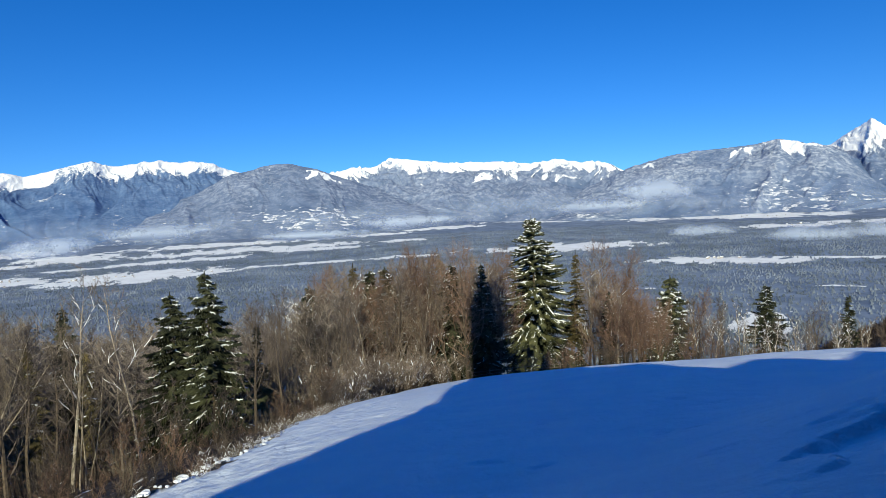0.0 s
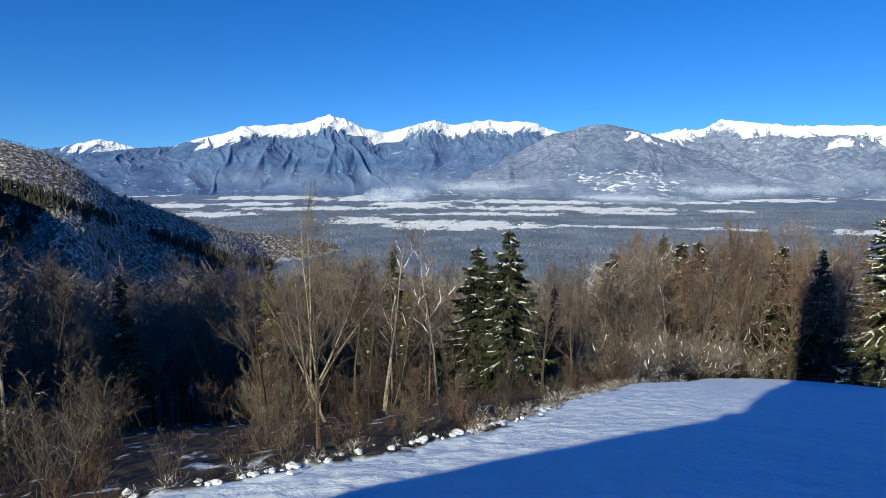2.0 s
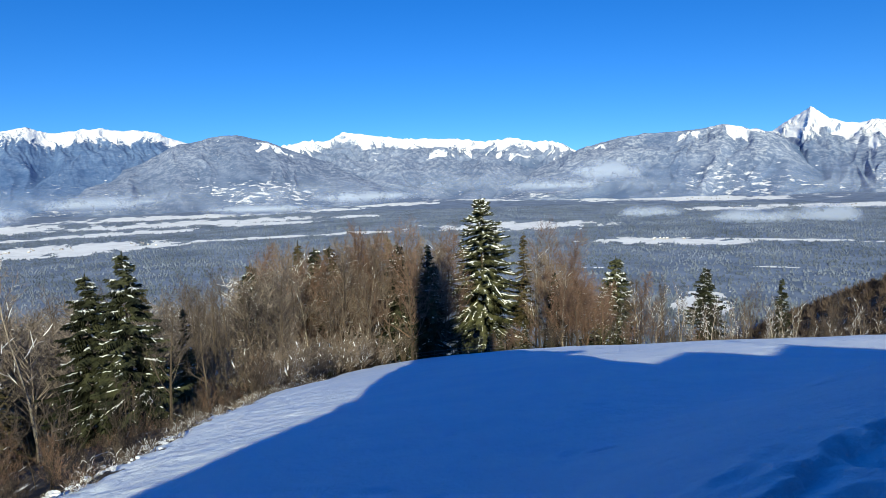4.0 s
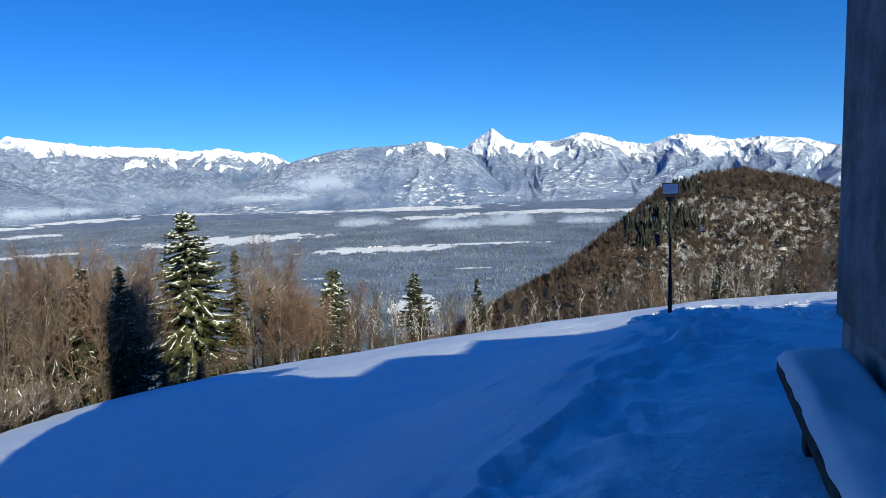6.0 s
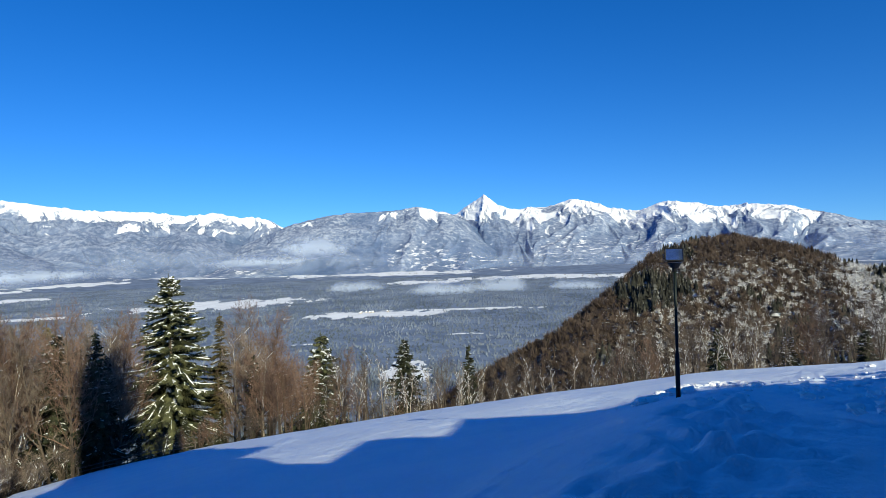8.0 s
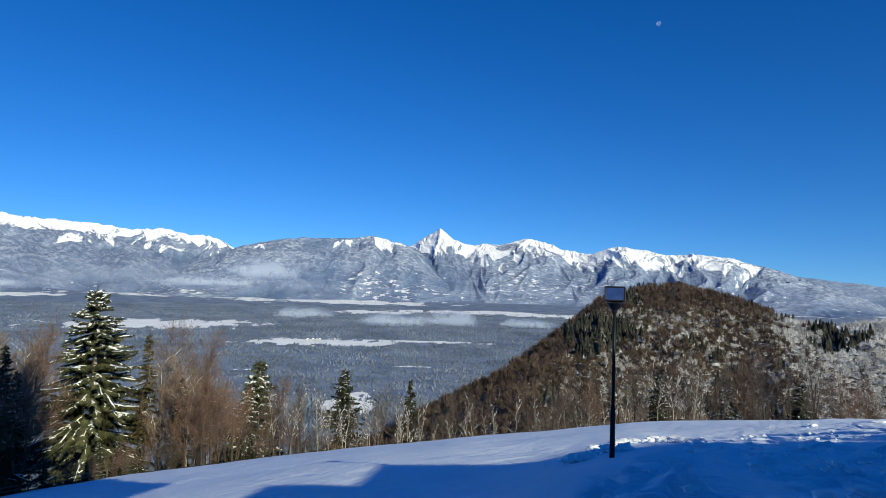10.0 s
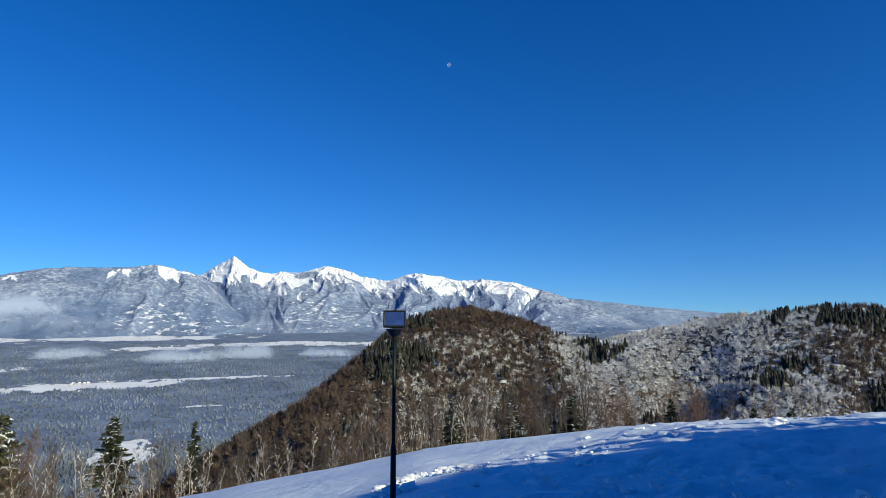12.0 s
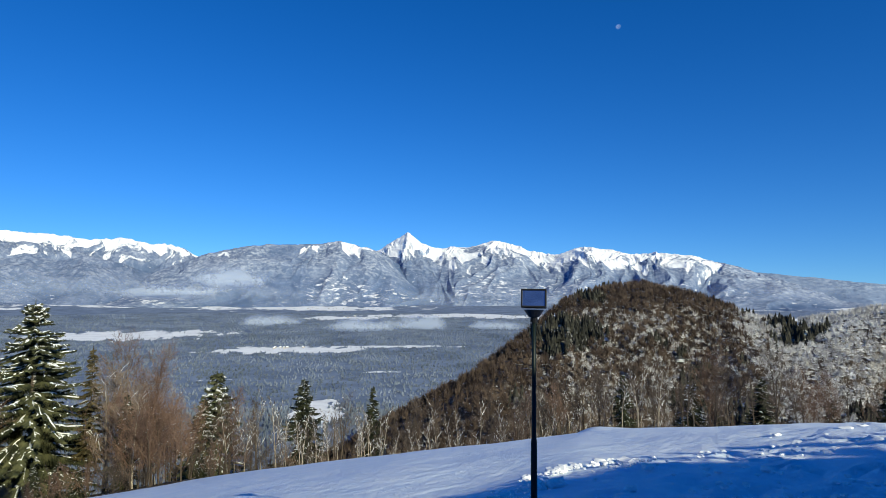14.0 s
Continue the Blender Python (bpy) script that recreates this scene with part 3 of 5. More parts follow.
mountain_range("mountain_range_8", "wooded foothills painted haze blue in front of the white ridge", -16, 12, 3300, 3850,
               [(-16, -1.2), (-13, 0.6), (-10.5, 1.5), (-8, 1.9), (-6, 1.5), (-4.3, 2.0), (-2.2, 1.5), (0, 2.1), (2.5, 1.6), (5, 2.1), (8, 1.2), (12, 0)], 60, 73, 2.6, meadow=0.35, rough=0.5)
# ---- moon ----
def moon_build(nt, bs):
    nt.nodes.remove(bs)
    d = node(nt, "ShaderNodeBsdfDiffuse")
    nt.links.new(mix(nt, ramp(nt, noise_out(nt, 0.06, 4), 0.4, 0.6), (0.05, 0.05, 0.05), (0.11, 0.11, 0.107)), d.inputs["Color"])
    add = node(nt, "ShaderNodeAddShader")
    nt.links.new(d.outputs[0], add.inputs[0])
    nt.links.new(node(nt, "ShaderNodeBsdfTransparent").outputs[0], add.inputs[1])
    nt.links.new(add.outputs[0], nt.nodes["Material Output"].inputs["Surface"])


M_moon = material("moon_dust", moon_build)
bm = bmesh.new()
bmesh.ops.create_icosphere(bm, subdivisions=4, radius=17)
mm = bpy.data.meshes.new("moon")
bm.to_mesh(mm)
bm.free()
mm.materials.append(M_moon)
moon = tagged(new("moon", mm), "pale half lit moon in the daytime sky", "moon", kind="structure")
ma, mh = radians(54.2), radians(22.6)
moon.location = (4780 * math.sin(ma) * math.cos(mh), 4780 * math.cos(ma) * math.cos(mh), 4780 * math.sin(mh))

# ---- church behind the path: only a corner of its wall and its shadow come into view ----
ALONG, BACK = Vector((0.79, 0.61, 0)).normalized(), Vector((0.61, -0.79, 0)).normalized()
CORNER = Vector((7.55, 5.18, -1.9))


def church_space(bm):
    """From the church's own axes (back along the wall, into the building, up) to the world."""
    m = Matrix((( -ALONG.x, BACK.x, 0, CORNER.x), (-ALONG.y, BACK.y, 0, CORNER.y), (0, 0, 1, CORNER.z), (0, 0, 0, 1)))
    bmesh.ops.transform(bm, matrix=m, verts=bm.verts)
    bmesh.ops.recalc_face_normals(bm, faces=bm.faces)
    return bm


def hip_roof(bm, x0, x1, y0, y1, z0, z1, inset, near_inset=None):
    ym = (y0 + y1) / 2
    inset_0 = inset if near_inset is None else near_inset
    v = [bm.verts.new(p) for p in ((x0, y0, z0), (x1, y0, z0), (x1, y1, z0), (x0, y1, z0), (x0 + inset_0, ym, z1), (x1 - inset, ym, z1))]
    for f in ((0, 1, 5, 4), (1, 2, 5), (2, 3, 4, 5), (3, 0, 4), (3, 2, 1, 0)):
        bm.faces.new([v[i] for i in f])
    return bm


church = tagged(new("church"), "old plastered hilltop church with stained wall corner", "church")
bm = prism_box(bmesh.new(), 0.0, 13.3, 0.0, 5.9, 0.80, 4.1, 0.03)
part("wall", church_space(bm), M_plaster, church, "grey mauve plaster wall with rust stains")
bm = prism_box(bmesh.new(), 0.035, 13.26, 0.035, 5.86, -1.2, 0.80, 0.05)
part("plinth", church_space(bm), M_plinth, church, "darker stone plinth, set back a little")
# unseen from here on: blocks sized to the shadow's outline on the snow
bm = prism_box(bmesh.new(), 4.6, 11.3, 0.3, 5.85, 4.1, 25.0, 0.03)
part("west_block", church_space(bm), M_plaster, church)
# unseen overhang, added to widen the shadow at the far rim
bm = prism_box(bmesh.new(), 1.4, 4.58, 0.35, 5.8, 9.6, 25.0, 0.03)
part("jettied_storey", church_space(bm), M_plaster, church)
part("roof", church_space(hip_roof(bmesh.new(), 1.3, 11.4, 0.2, 5.95, 25.0, 27.0, 2.2)), M_roof, church, "steep shingled roof")
part("porch_roof", church_space(hip_roof(bmesh.new(), -0.15, 4.58, -0.15, 6.05, 4.1, 4.6, 1.5)), M_roof, church)
bm = prism_box(bmesh.new(), 12.2, 17.2, 6.1, 11.2, -1.2, 36.0, 0.03)
part("tower", church_space(bm), M_plaster, church)
part("spire", church_space(hip_roof(bmesh.new(), 12.1, 17.3, 6.0, 11.3, 36.0, 47.0, 2.55)), M_roof, church)
bm = prism_box(bmesh.new(), 13.42, 20.0, 1.0, 5.3, -1.2, 4.7, 0.03)
prism_box(bm, 11.35, 13.40, 1.0, 5.3, 4.12, 7.2, 0.02)
part("vestry", church_space(bm), M_plaster, church)
part("vestry_roof", church_space(hip_roof(bmesh.new(), 13.42, 20.2, 0.9, 5.4, 4.7, 8.7, 6.7, 0.02)), M_roof, church)
bm = prism_box(bmesh.new(), 0.6, 7.4, 6.1, 12.0, -4.0, 7.0, 0.03)
part("nave", church_space(bm), M_plaster, church)
# unseen higher block, added to lengthen the shadow on its right
bm = prism_box(bmesh.new(), 0.6, 7.4, 12.02, 18.0, -4.0, 9.3, 0.03)
part("chancel", church_space(bm), M_plaster, church)
# unseen outbuilding, added to cast shade right of the church
annex = tagged(new("annex"), "unseen outbuilding added to shade the snow right of the church", "building")
bm = prism_box(bmesh.new(), 15.4, 27.6, -16.0, -10.0, -6.0, 4.4, 0.03)
part("wall", bm, M_plaster, annex)
part("roof", hip_roof(bmesh.new(), 15.0, 28.0, -16.3, -9.7, 4.4, 9.6, 6.6, 1.5), M_roof, annex)

# ---- snow covered bench along the wall ----
bench = tagged(new("bench"), "weathered bench with a thick layer of snow by the church wall", "bench")
B0, B1 = 0.75, 4.6   # its reach along the wall
bm = prism_box(bmesh.new(), B0, B1, -0.505, -0.03, 0.49, 0.60, 0.025)
part("seat", church_space(bm), M_bench, bench, "dark worn seat slab")
# dark block added under the seat in place of the gap's shade
bm = prism_box(bmesh.new(), B0 + 0.45, B1 - 0.1, -0.30, -0.06, -0.3, 0.49, 0.02)
part("base", church_space(bm), M_bench, bench)
for u in (B0 + 0.22, B1 - 0.35):
    bm = prism_box(bmesh.new(), u, u + 0.16, -0.36, -0.31, -0.3, 0.49, 0.015)
    part("leg", church_space(bm), M_bench, bench)


def snow_slab(x0, x1, y0, y1, z0, h, nx=60, ny=14, seed=3):
    """A soft pillow of snow with rounded, uneven edges."""
    X, Y = np.meshgrid(np.linspace(0, 1, nx), np.linspace(0, 1, ny))
    e = np.minimum(np.minimum(X * (x1 - x0), (1 - X) * (x1 - x0)), np.minimum(Y, 1 - Y) * (y1 - y0))
    Z = z0 + h * np.sqrt(np.clip(1 - (1 - np.clip(e / 0.09, 0, 1)) ** 2, 0, 1)) * (0.85 + 0.35 * fbm(X * (x1 - x0) * 1.5, Y * 1.5, seed, 3))
    V = np.stack([x0 + X * (x1 - x0) + 0.008 * vnoise(X * 12, Y * 3, seed), y0 + Y * (y1 - y0) + 0.009 * vnoise(X * 22, Y * 2, seed + 1), Z], -1).reshape(-1, 3)
    W = V.copy()
    W[:, 2] = z0 - 0.004
    f = grid_faces(ny, nx)
    n = len(V)
    ring = np.concatenate([np.arange(nx), np.arange(1, ny) * nx + nx - 1, (ny - 1) * nx + np.arange(nx - 2, -1, -1), np.arange(ny - 2, 0, -1) * nx])
    nxt = np.roll(ring, -1)
    side = np.stack([ring + n, nxt + n, nxt, ring], 1)
    return np.concatenate([V, W]), np.concatenate([f, f[:, ::-1] + n, side])


def in_church(v):
    o = np.array(CORNER)
    return o - np.outer(v[:, 0], ALONG) + np.outer(v[:, 1], BACK) + np.outer(v[:, 2], (0, 0, 1))


v, f = snow_slab(B0 + 0.01, B1 + 0.0, -0.50, -0.01, 0.604, 0.13)
bench_snow = new("snow_layer", mesh_of("snow_layer", in_church(v), f, [M_snow], smooth=True))
bench_snow.parent = bench
bench_snow["label"] = "thick rounded snow layer"

# ---- lamp post with flood light ----
def build_lamp(x, y, top):
    z0 = float(land_z(np.array([x]), np.array([y]))[0]) - 0.15
    lamp = tagged(new("flood_light_post"), "dark green post with a square flood light on top", "lamp post")
    bm = bmesh.new()

    def tube(r0, r1, a, b, seg=14):
        bmesh.ops.create_cone(bm, cap_ends=True, segments=seg, radius1=r0, radius2=r1, depth=b - a, matrix=Matrix.Translation((x, y, (a + b) / 2)))
    neck = top - 0.50
    tube(0.055, 0.052, z0, z0 + 1.05)
    tube(0.052, 0.036, z0 + 1.05, z0 + 1.13)
    tube(0.036, 0.034, z0 + 1.13, neck)
    for f in bm.faces:
        f.smooth = len(f.verts) == 4
    part("post", bm, M_green, lamp, "dark green stepped steel tube")

    def place(bm):
        bmesh.ops.transform(bm, matrix=Matrix.Translation((x, y, top - 0.16)) @ Matrix.Rotation(math.atan2(-9.0, -7.6) * -1 + math.pi, 4, "Z") @ Matrix.Rotation(radians(-14), 4, "X"), verts=bm.verts)
        return bm
    bm = prism_box(bmesh.new(), -0.21, 0.21, -0.05, 0.05, -0.155, 0.155, 0.015)
    part("housing", place(bm), M_black, lamp, "black square housing")
    bm = bmesh.new()
    for a in ((-0.21, 0.21, 0.13, 0.158), (-0.21, 0.21, -0.158, -0.13), (-0.212, -0.185, -0.13, 0.13), (0.185, 0.212, -0.13, 0.13)):
        prism_box(bm, a[0], a[1], -0.075, -0.05, a[2], a[3], 0.004)
    part("frame", place(bm), M_black, lamp)
    bm = prism_box(bmesh.new(), -0.185, 0.185, -0.062, -0.052, -0.13, 0.13)
    part("glass", place(bm), M_glass, lamp, "reflecting front glass with the sky's blue in its colour")
    bm = prism_box(bmesh.new(), -0.13, 0.13, 0.05, 0.12, -0.11, 0.10, 0.02)
    part("ballast_box", place(bm), M_black, lamp)
    bm = bmesh.new()
    bmesh.ops.create_cone(bm, cap_ends=True, segments=16, radius1=0.09, radius2=0.17, depth=0.12, matrix=Matrix.Translation((x, y, neck + 0.10)))
    bmesh.ops.create_cone(bm, cap_ends=True, segments=12, radius1=0.06, radius2=0.06, depth=0.10, matrix=Matrix.Translation((x, y, neck + 0.0)))
    part("bracket", bm, M_black, lamp, "black mounting bracket")
    return lamp


build_lamp(15.41, 13.34, -0.09)

# ---- trees ----
def tubes(P0, P1, R0, R1, sides=3):
    """Tapered prisms from P0 to P1."""
    P0, P1 = np.asarray(P0, float), np.asarray(P1, float)
    R0, R1 = np.asarray(R0, float), np.asarray(R1, float)
    d = P1 - P0
    d /= np.linalg.norm(d, axis=1, keepdims=True) + 1e-9
    ref = np.where(np.abs(d[:, 2:3]) > 0.9, np.array([[1.0, 0, 0]]), np.array([[0, 0, 1.0]]))
    a = np.cross(d, ref)
    a /= np.linalg.norm(a, axis=1, keepdims=True) + 1e-9
    b = np.cross(d, a)
    n = len(P0)
    V = np.empty((n, 2, sides, 3))
    for k in range(sides):
        w = 2 * np.pi * k / sides
        o = a * np.cos(w) + b * np.sin(w)
        V[:, 0, k], V[:, 1, k] = P0 + o * R0[:, None], P1 + o * R1[:, None]
    F = []
    base = np.arange(n) * 2 * sides
    for k in range(sides):
        q = (k + 1) % sides
        F.append(np.stack([base + k, base + q, base + sides + q, base + sides + k], 1))
    return V.reshape(-1, 3), np.concatenate(F)


def spikes(P0, P1, R0):
    """Three sided spikes from P0 to a point at P1: as triangles."""
    P0, P1, R0 = np.asarray(P0, float), np.asarray(P1, float), np.asarray(R0, float)
    d = P1 - P0
    d /= np.linalg.norm(d, axis=1, keepdims=True) + 1e-9
    ref = np.where(np.abs(d[:, 2:3]) > 0.9, np.array([[1.0, 0, 0]]), np.array([[0, 0, 1.0]]))
    a = np.cross(d, ref)
    a /= np.linalg.norm(a, axis=1, keepdims=True) + 1e-9
    b = np.cross(d, a)
    V = np.stack([P0 + (a * np.cos(w) + b * np.sin(w)) * R0[:, None] for w in (0.5, 2.6, 4.7)] + [P1], 1)
    base = np.arange(len(P0))[:, None] * 4
    F = np.concatenate([base + np.array([[k, (k + 1) % 3, 3]]) for k in range(3)])
    return V.reshape(-1, 3), F


def joined(*pieces):
    """Quads and triangles of several pieces in one mesh of triangles."""
    V, F, n = [], [], 0
    for v, f in pieces:
        f = np.asarray(f)
        if len(v) == 0:
            continue
        F.append((f if f.shape[1] == 3 else np.concatenate([f[:, (0, 1, 2)], f[:, (0, 2, 3)]])) + n)
        V.append(v)
        n += len(v)
    return np.concatenate(V), np.concatenate(F)


def limb_points(p, d, length, n, up, wob, g):
    pts = [p]
    for _ in range(n):
        d = d + np.array([0, 0, up]) / n + g.normal(0, wob, 3)
        d = d / np.linalg.norm(d)
        p = p + d * length / n
        pts.append(p)
    return pts


def bare_tree(seed, h, spread=0.34, limbs=20, subs=7, twigs=6, trunk_r=None, first=0.28, up=0.45, stems=1, twig_r=0.0075, snow=0.0, boughs=1.0):
    """A leafless tree: trunk, crown of limbs, branches and twigs, and the snow on its limbs."""
    g = np.random.default_rng(seed)
    r0 = trunk_r or 0.011 * h + 0.03
    T, C, K, SN = [], [], [], []   # segments: p0, p1, r0, r1; twigs: p0, p1, r0
    for s in range(stems):
        lean = g.normal(0, 0.05 if stems == 1 else 0.22, 2)
        hh = h * (1 if s == 0 else g.uniform(0.7, 0.98))
        tp = limb_points(np.array([g.normal(0, 0.12 * (stems > 1)), g.normal(0, 0.12 * (stems > 1)), -0.4]), np.array([lean[0], lean[1], 1.0]), hh, 9, 0.3, 0.045, g)
        rs = r0 / stems ** 0.4 * (1 - np.linspace(0, 1, 10) ** 0.9 * 0.93)
        for i in range(9):
            T.append((tp[i], tp[i + 1], rs[i], rs[i + 1]))
        for k in range(max(3, limbs // stems)):
            u = first + (0.98 - first) * ((k + g.random()) / max(3, limbs // stems)) ** 0.9
            i = min(8, int(u * 9))
            p = tp[i] + (tp[i + 1] - tp[i]) * (u * 9 - i)
            w = g.uniform(0, 2 * np.pi)
            tilt = g.uniform(0.45, 0.95) * (1.15 - 0.55 * u)
            d = np.array([np.cos(w) * np.sin(tilt), np.sin(w) * np.sin(tilt), np.cos(tilt)])
            L = h * spread * g.uniform(0.7, 1.15) * (1.15 - 0.75 * u)
            lr = max(0.02, rs[i] * 0.42) * boughs
            lp = limb_points(p, d, L, 4, up * 0.5, 0.12, g)
            for j in range(3):
                C.append((lp[j], lp[j + 1], lr * (1 - j * 0.25), lr * (1 - (j + 1) * 0.25)))
            K.append((lp[3], lp[4], lr * 0.25))
            if g.random() < snow:
                a = g.uniform(0.05, 0.4)
                cushion(lp, d * 0, a, min(1, a + g.uniform(0.3, 0.6)), lr * g.uniform(0.5, 0.9) + min(0.014, 0.005 * h), 0.0, SN, g)
            for m in range(subs):
                q = g.uniform(0.25, 1.0) * 4
                j = min(3, int(q))
                sp = lp[j] + (lp[j + 1] - lp[j]) * (q - j)
                sd = (lp[j + 1] - lp[j]) / (np.linalg.norm(lp[j + 1] - lp[j]) + 1e-9) + g.normal(0, 0.55, 3) + np.array([0, 0, 0.25])
                sd /= np.linalg.norm(sd)
                sL = L * g.uniform(0.28, 0.5)
                pts = limb_points(sp, sd, sL, 2, up * 0.5, 0.12, g)
                sr = max(min(0.012, 0.0025 * h), lr * 0.4)
                C.append((pts[0], pts[1], sr, sr * 0.7))
                K.append((pts[1], pts[2], sr * 0.7))
                if g.random() < snow * 0.3:
                    SN.append((pts[0] + (0, 0, 0.02), pts[1] + (0, 0, 0.03), sr + min(0.012, 0.003 * h), sr + min(0.018, 0.004 * h)))
                    SN.append((pts[1] + (0, 0, 0.03), pts[2] + (0, 0, 0.01), sr + min(0.018, 0.004 * h), 0.006))
                for _ in range(twigs):
                    e = g.uniform(0.3, 1.0)
                    tpnt = pts[0] + (pts[2] - pts[0]) * e
                    td = sd + g.normal(0, 0.6, 3) + np.array([0, 0, 0.15])
                    td /= np.linalg.norm(td)
                    K.append((tpnt, tpnt + td * sL * g.uniform(0.45, 0.9), twig_r * 1.25))
    tv, tf = tubes(*map(np.array, zip(*T)), sides=5)
    flakes = joined(tubes(*map(np.array, zip(*SN)), sides=4)) if SN else (np.zeros((0, 3)), np.zeros((0, 3), int))
    return joined((tv, tf)), joined(tubes(*map(np.array, zip(*C)), sides=3), spikes(*map(np.array, zip(*K)))), flakes


STOPS = (0, 0.3, 0.6, 0.85, 1.0)


def along(spine, t):
    a = min(3, int(np.searchsorted(STOPS[1:], t)))
    return spine[a] + (spine[a + 1] - spine[a]) * ((t - STOPS[a]) / (STOPS[a + 1] - STOPS[a]))


def cushion(spine, side, t0, t1, r, fat, out, g):
    """A tapering, uneven roll of snow on a branch from t0 to t1 of its length."""
    n = 4
    up = np.array([0, 0, 0.02 + 0.05 * fat])
    pts = [along(spine, t0 + (t1 - t0) * i / n) + up + side * g.normal(0, 0.03) + np.array([0, 0, g.normal(0, 0.02)]) for i in range(n + 1)]
    rs = [0.012] + [r * g.uniform(0.55, 1.2) for _ in range(n - 1)] + [0.012]
    for i in range(n):
        out.append((pts[i], pts[i + 1], rs[i], rs[i + 1]))


def spruce(seed, h, R, gap=0.55, thin=1.0, low=0.05, snow=0.6, fat=1.0, big=1.0, dense=1.0):
    """A spruce: trunk, needle crown of drooping branches with hanging sprays, and snow on the branches."""
    g = np.random.default_rng(seed)
    T = [((0, 0, -0.5), (0, 0, h * 0.5), 0.012 * h + 0.04, 0.008 * h), ((0, 0, h * 0.5), (0, 0, h), 0.008 * h, 0.012)]
    S0, S1, A0, A1, SN = [], [], [], [], []
    z = h * low
    while z < h * 0.985:
        u = z / h
        reach = R * ((1 - u) ** 0.85 * 0.95 + 0.045) * (0.55 + 0.45 * min(1, u * 7))
        for k in range(int(g.integers(4, 7) if u < 0.85 else 4)):
            if g.random() > thin:
                continue
            w = g.uniform(0, 2 * np.pi)
            L = reach * g.uniform(0.58, 1.18)
            o = np.array([np.cos(w), np.sin(w), 0])
            side = np.array([-o[1], o[0], 0])
            rise = g.uniform(-0.22, 0.2) + 0.55 * max(0, u - 0.72)
            sag = 0.42 * (1 - 0.55 * u) * g.uniform(0.4, 1.5)
            zz = z + g.uniform(-0.7, 0.7) * gap
            spine = [np.array([0, 0, zz]) + o * L * t + np.array([0, 0, L * (rise * t - sag * t * t + 0.16 * t ** 4)]) for t in (0, 0.3, 0.6, 0.85, 1.0)]
            T.append((spine[0], spine[2], 0.03, 0.018))
            n = max(5, int(L * 5.6 * dense))
            for m in range(n):
                t = 0.12 + 0.88 * (m + g.random()) / n
                a = min(3, int(np.searchsorted((0.3, 0.6, 0.85, 1.0), t)))
                ts = (0, 0.3, 0.6, 0.85, 1.0)
                p = spine[a] + (spine[a + 1] - spine[a]) * ((t - ts[a]) / (ts[a + 1] - ts[a]))
                for sgn in (-1, 1):
                    l = (0.30 + 0.42 * L ** 0.6 * (1.05 - t) + 0.1 * g.random()) * g.uniform(0.8, 1.3) * (0.78 if fat < 1.3 else 1.0)
                    dirn = side * sgn * g.uniform(0.5, 1.0) + o * g.uniform(0.25, 0.8) + np.array([0, 0, -g.uniform(0.3, 1.25) * (1 - 0.6 * u)])
                    dirn /= np.linalg.norm(dirn)
                    S0.append(p), S1.append(p + dirn * l)
                    A0.append((0.05 + 0.06 * g.random()) * fat), A1.append(0.015 * fat)
            if g.random() < snow * (0.2 if u < 0.16 else 1.0) and L > 0.5:
                a = g.uniform(0.2, 0.6)
                cushion(spine, side, a, min(1.0, a + g.uniform(0.12, 0.36) * (1 + 0.4 * (big > 1))), g.uniform(0.028, 0.070) * big, fat, SN, g)
                for _ in range(int(g.integers(2, 8))):
                    t = g.uniform(0.3, 0.95)
                    p = along(spine, t)
                    l = (0.3 + 0.34 * L ** 0.6 * (1.05 - t)) * g.uniform(0.5, 1.2)
                    e = p + (side * g.choice((-1, 1)) * g.uniform(0.4, 1.0) + o * g.uniform(0.3, 0.9) + np.array([0, 0, -g.uniform(0.1, 0.6)])) * l
                    cushion([p, p * 0.75 + e * 0.25 + np.array([0, 0, 0.04]), p * 0.5 + e * 0.5 + np.array([0, 0, 0.05]), p * 0.2 + e * 0.8, e], o, 0.05, g.uniform(0.45, 1.0), g.uniform(0.025, 0.06) * big, fat, SN, g)
        z += gap * g.uniform(0.8, 1.2) * (1.15 - 0.6 * u)
    for k in range(14):      # the pointed leader
        q = h * (0.93 + 0.065 * k / 14)
        w = g.uniform(0, 2 * np.pi)
        S0.append(np.array([0, 0, q])), S1.append(np.array([np.cos(w) * 0.012 * h * (1.15 - k / 14), np.sin(w) * 0.012 * h * (1.15 - k / 14), q + h * 0.03]))
        A0.append(0.035 * fat), A1.append(0.01)
    S0.append(np.array([0, 0, h * 0.95])), S1.append(np.array([0, 0, h * 1.02])), A0.append(0.04 * fat), A1.append(0.01)
    tv, tf = tubes(*map(np.array, zip(*T)), sides=3)
    cv, cf = spikes(np.array(S0), np.array(S1), A0)
    sv, sf = tubes(*map(np.array, zip(*SN)), sides=4) if SN else (np.zeros((0, 3)), np.zeros((0, 4), int))
    return (tv, tf), (cv, cf), (sv, sf)


def tree_thing(name, category, parts):
    root = new(name)
    for pname, (v, f), mat in parts:
        if len(v):
            ob = new(pname, mesh_of(name + "_" + pname, v, f, [mat]))
            ob.parent = root
            if pname != "trunk":
                ob["kind"] = "stuff"
    root["category"] = category
    return root


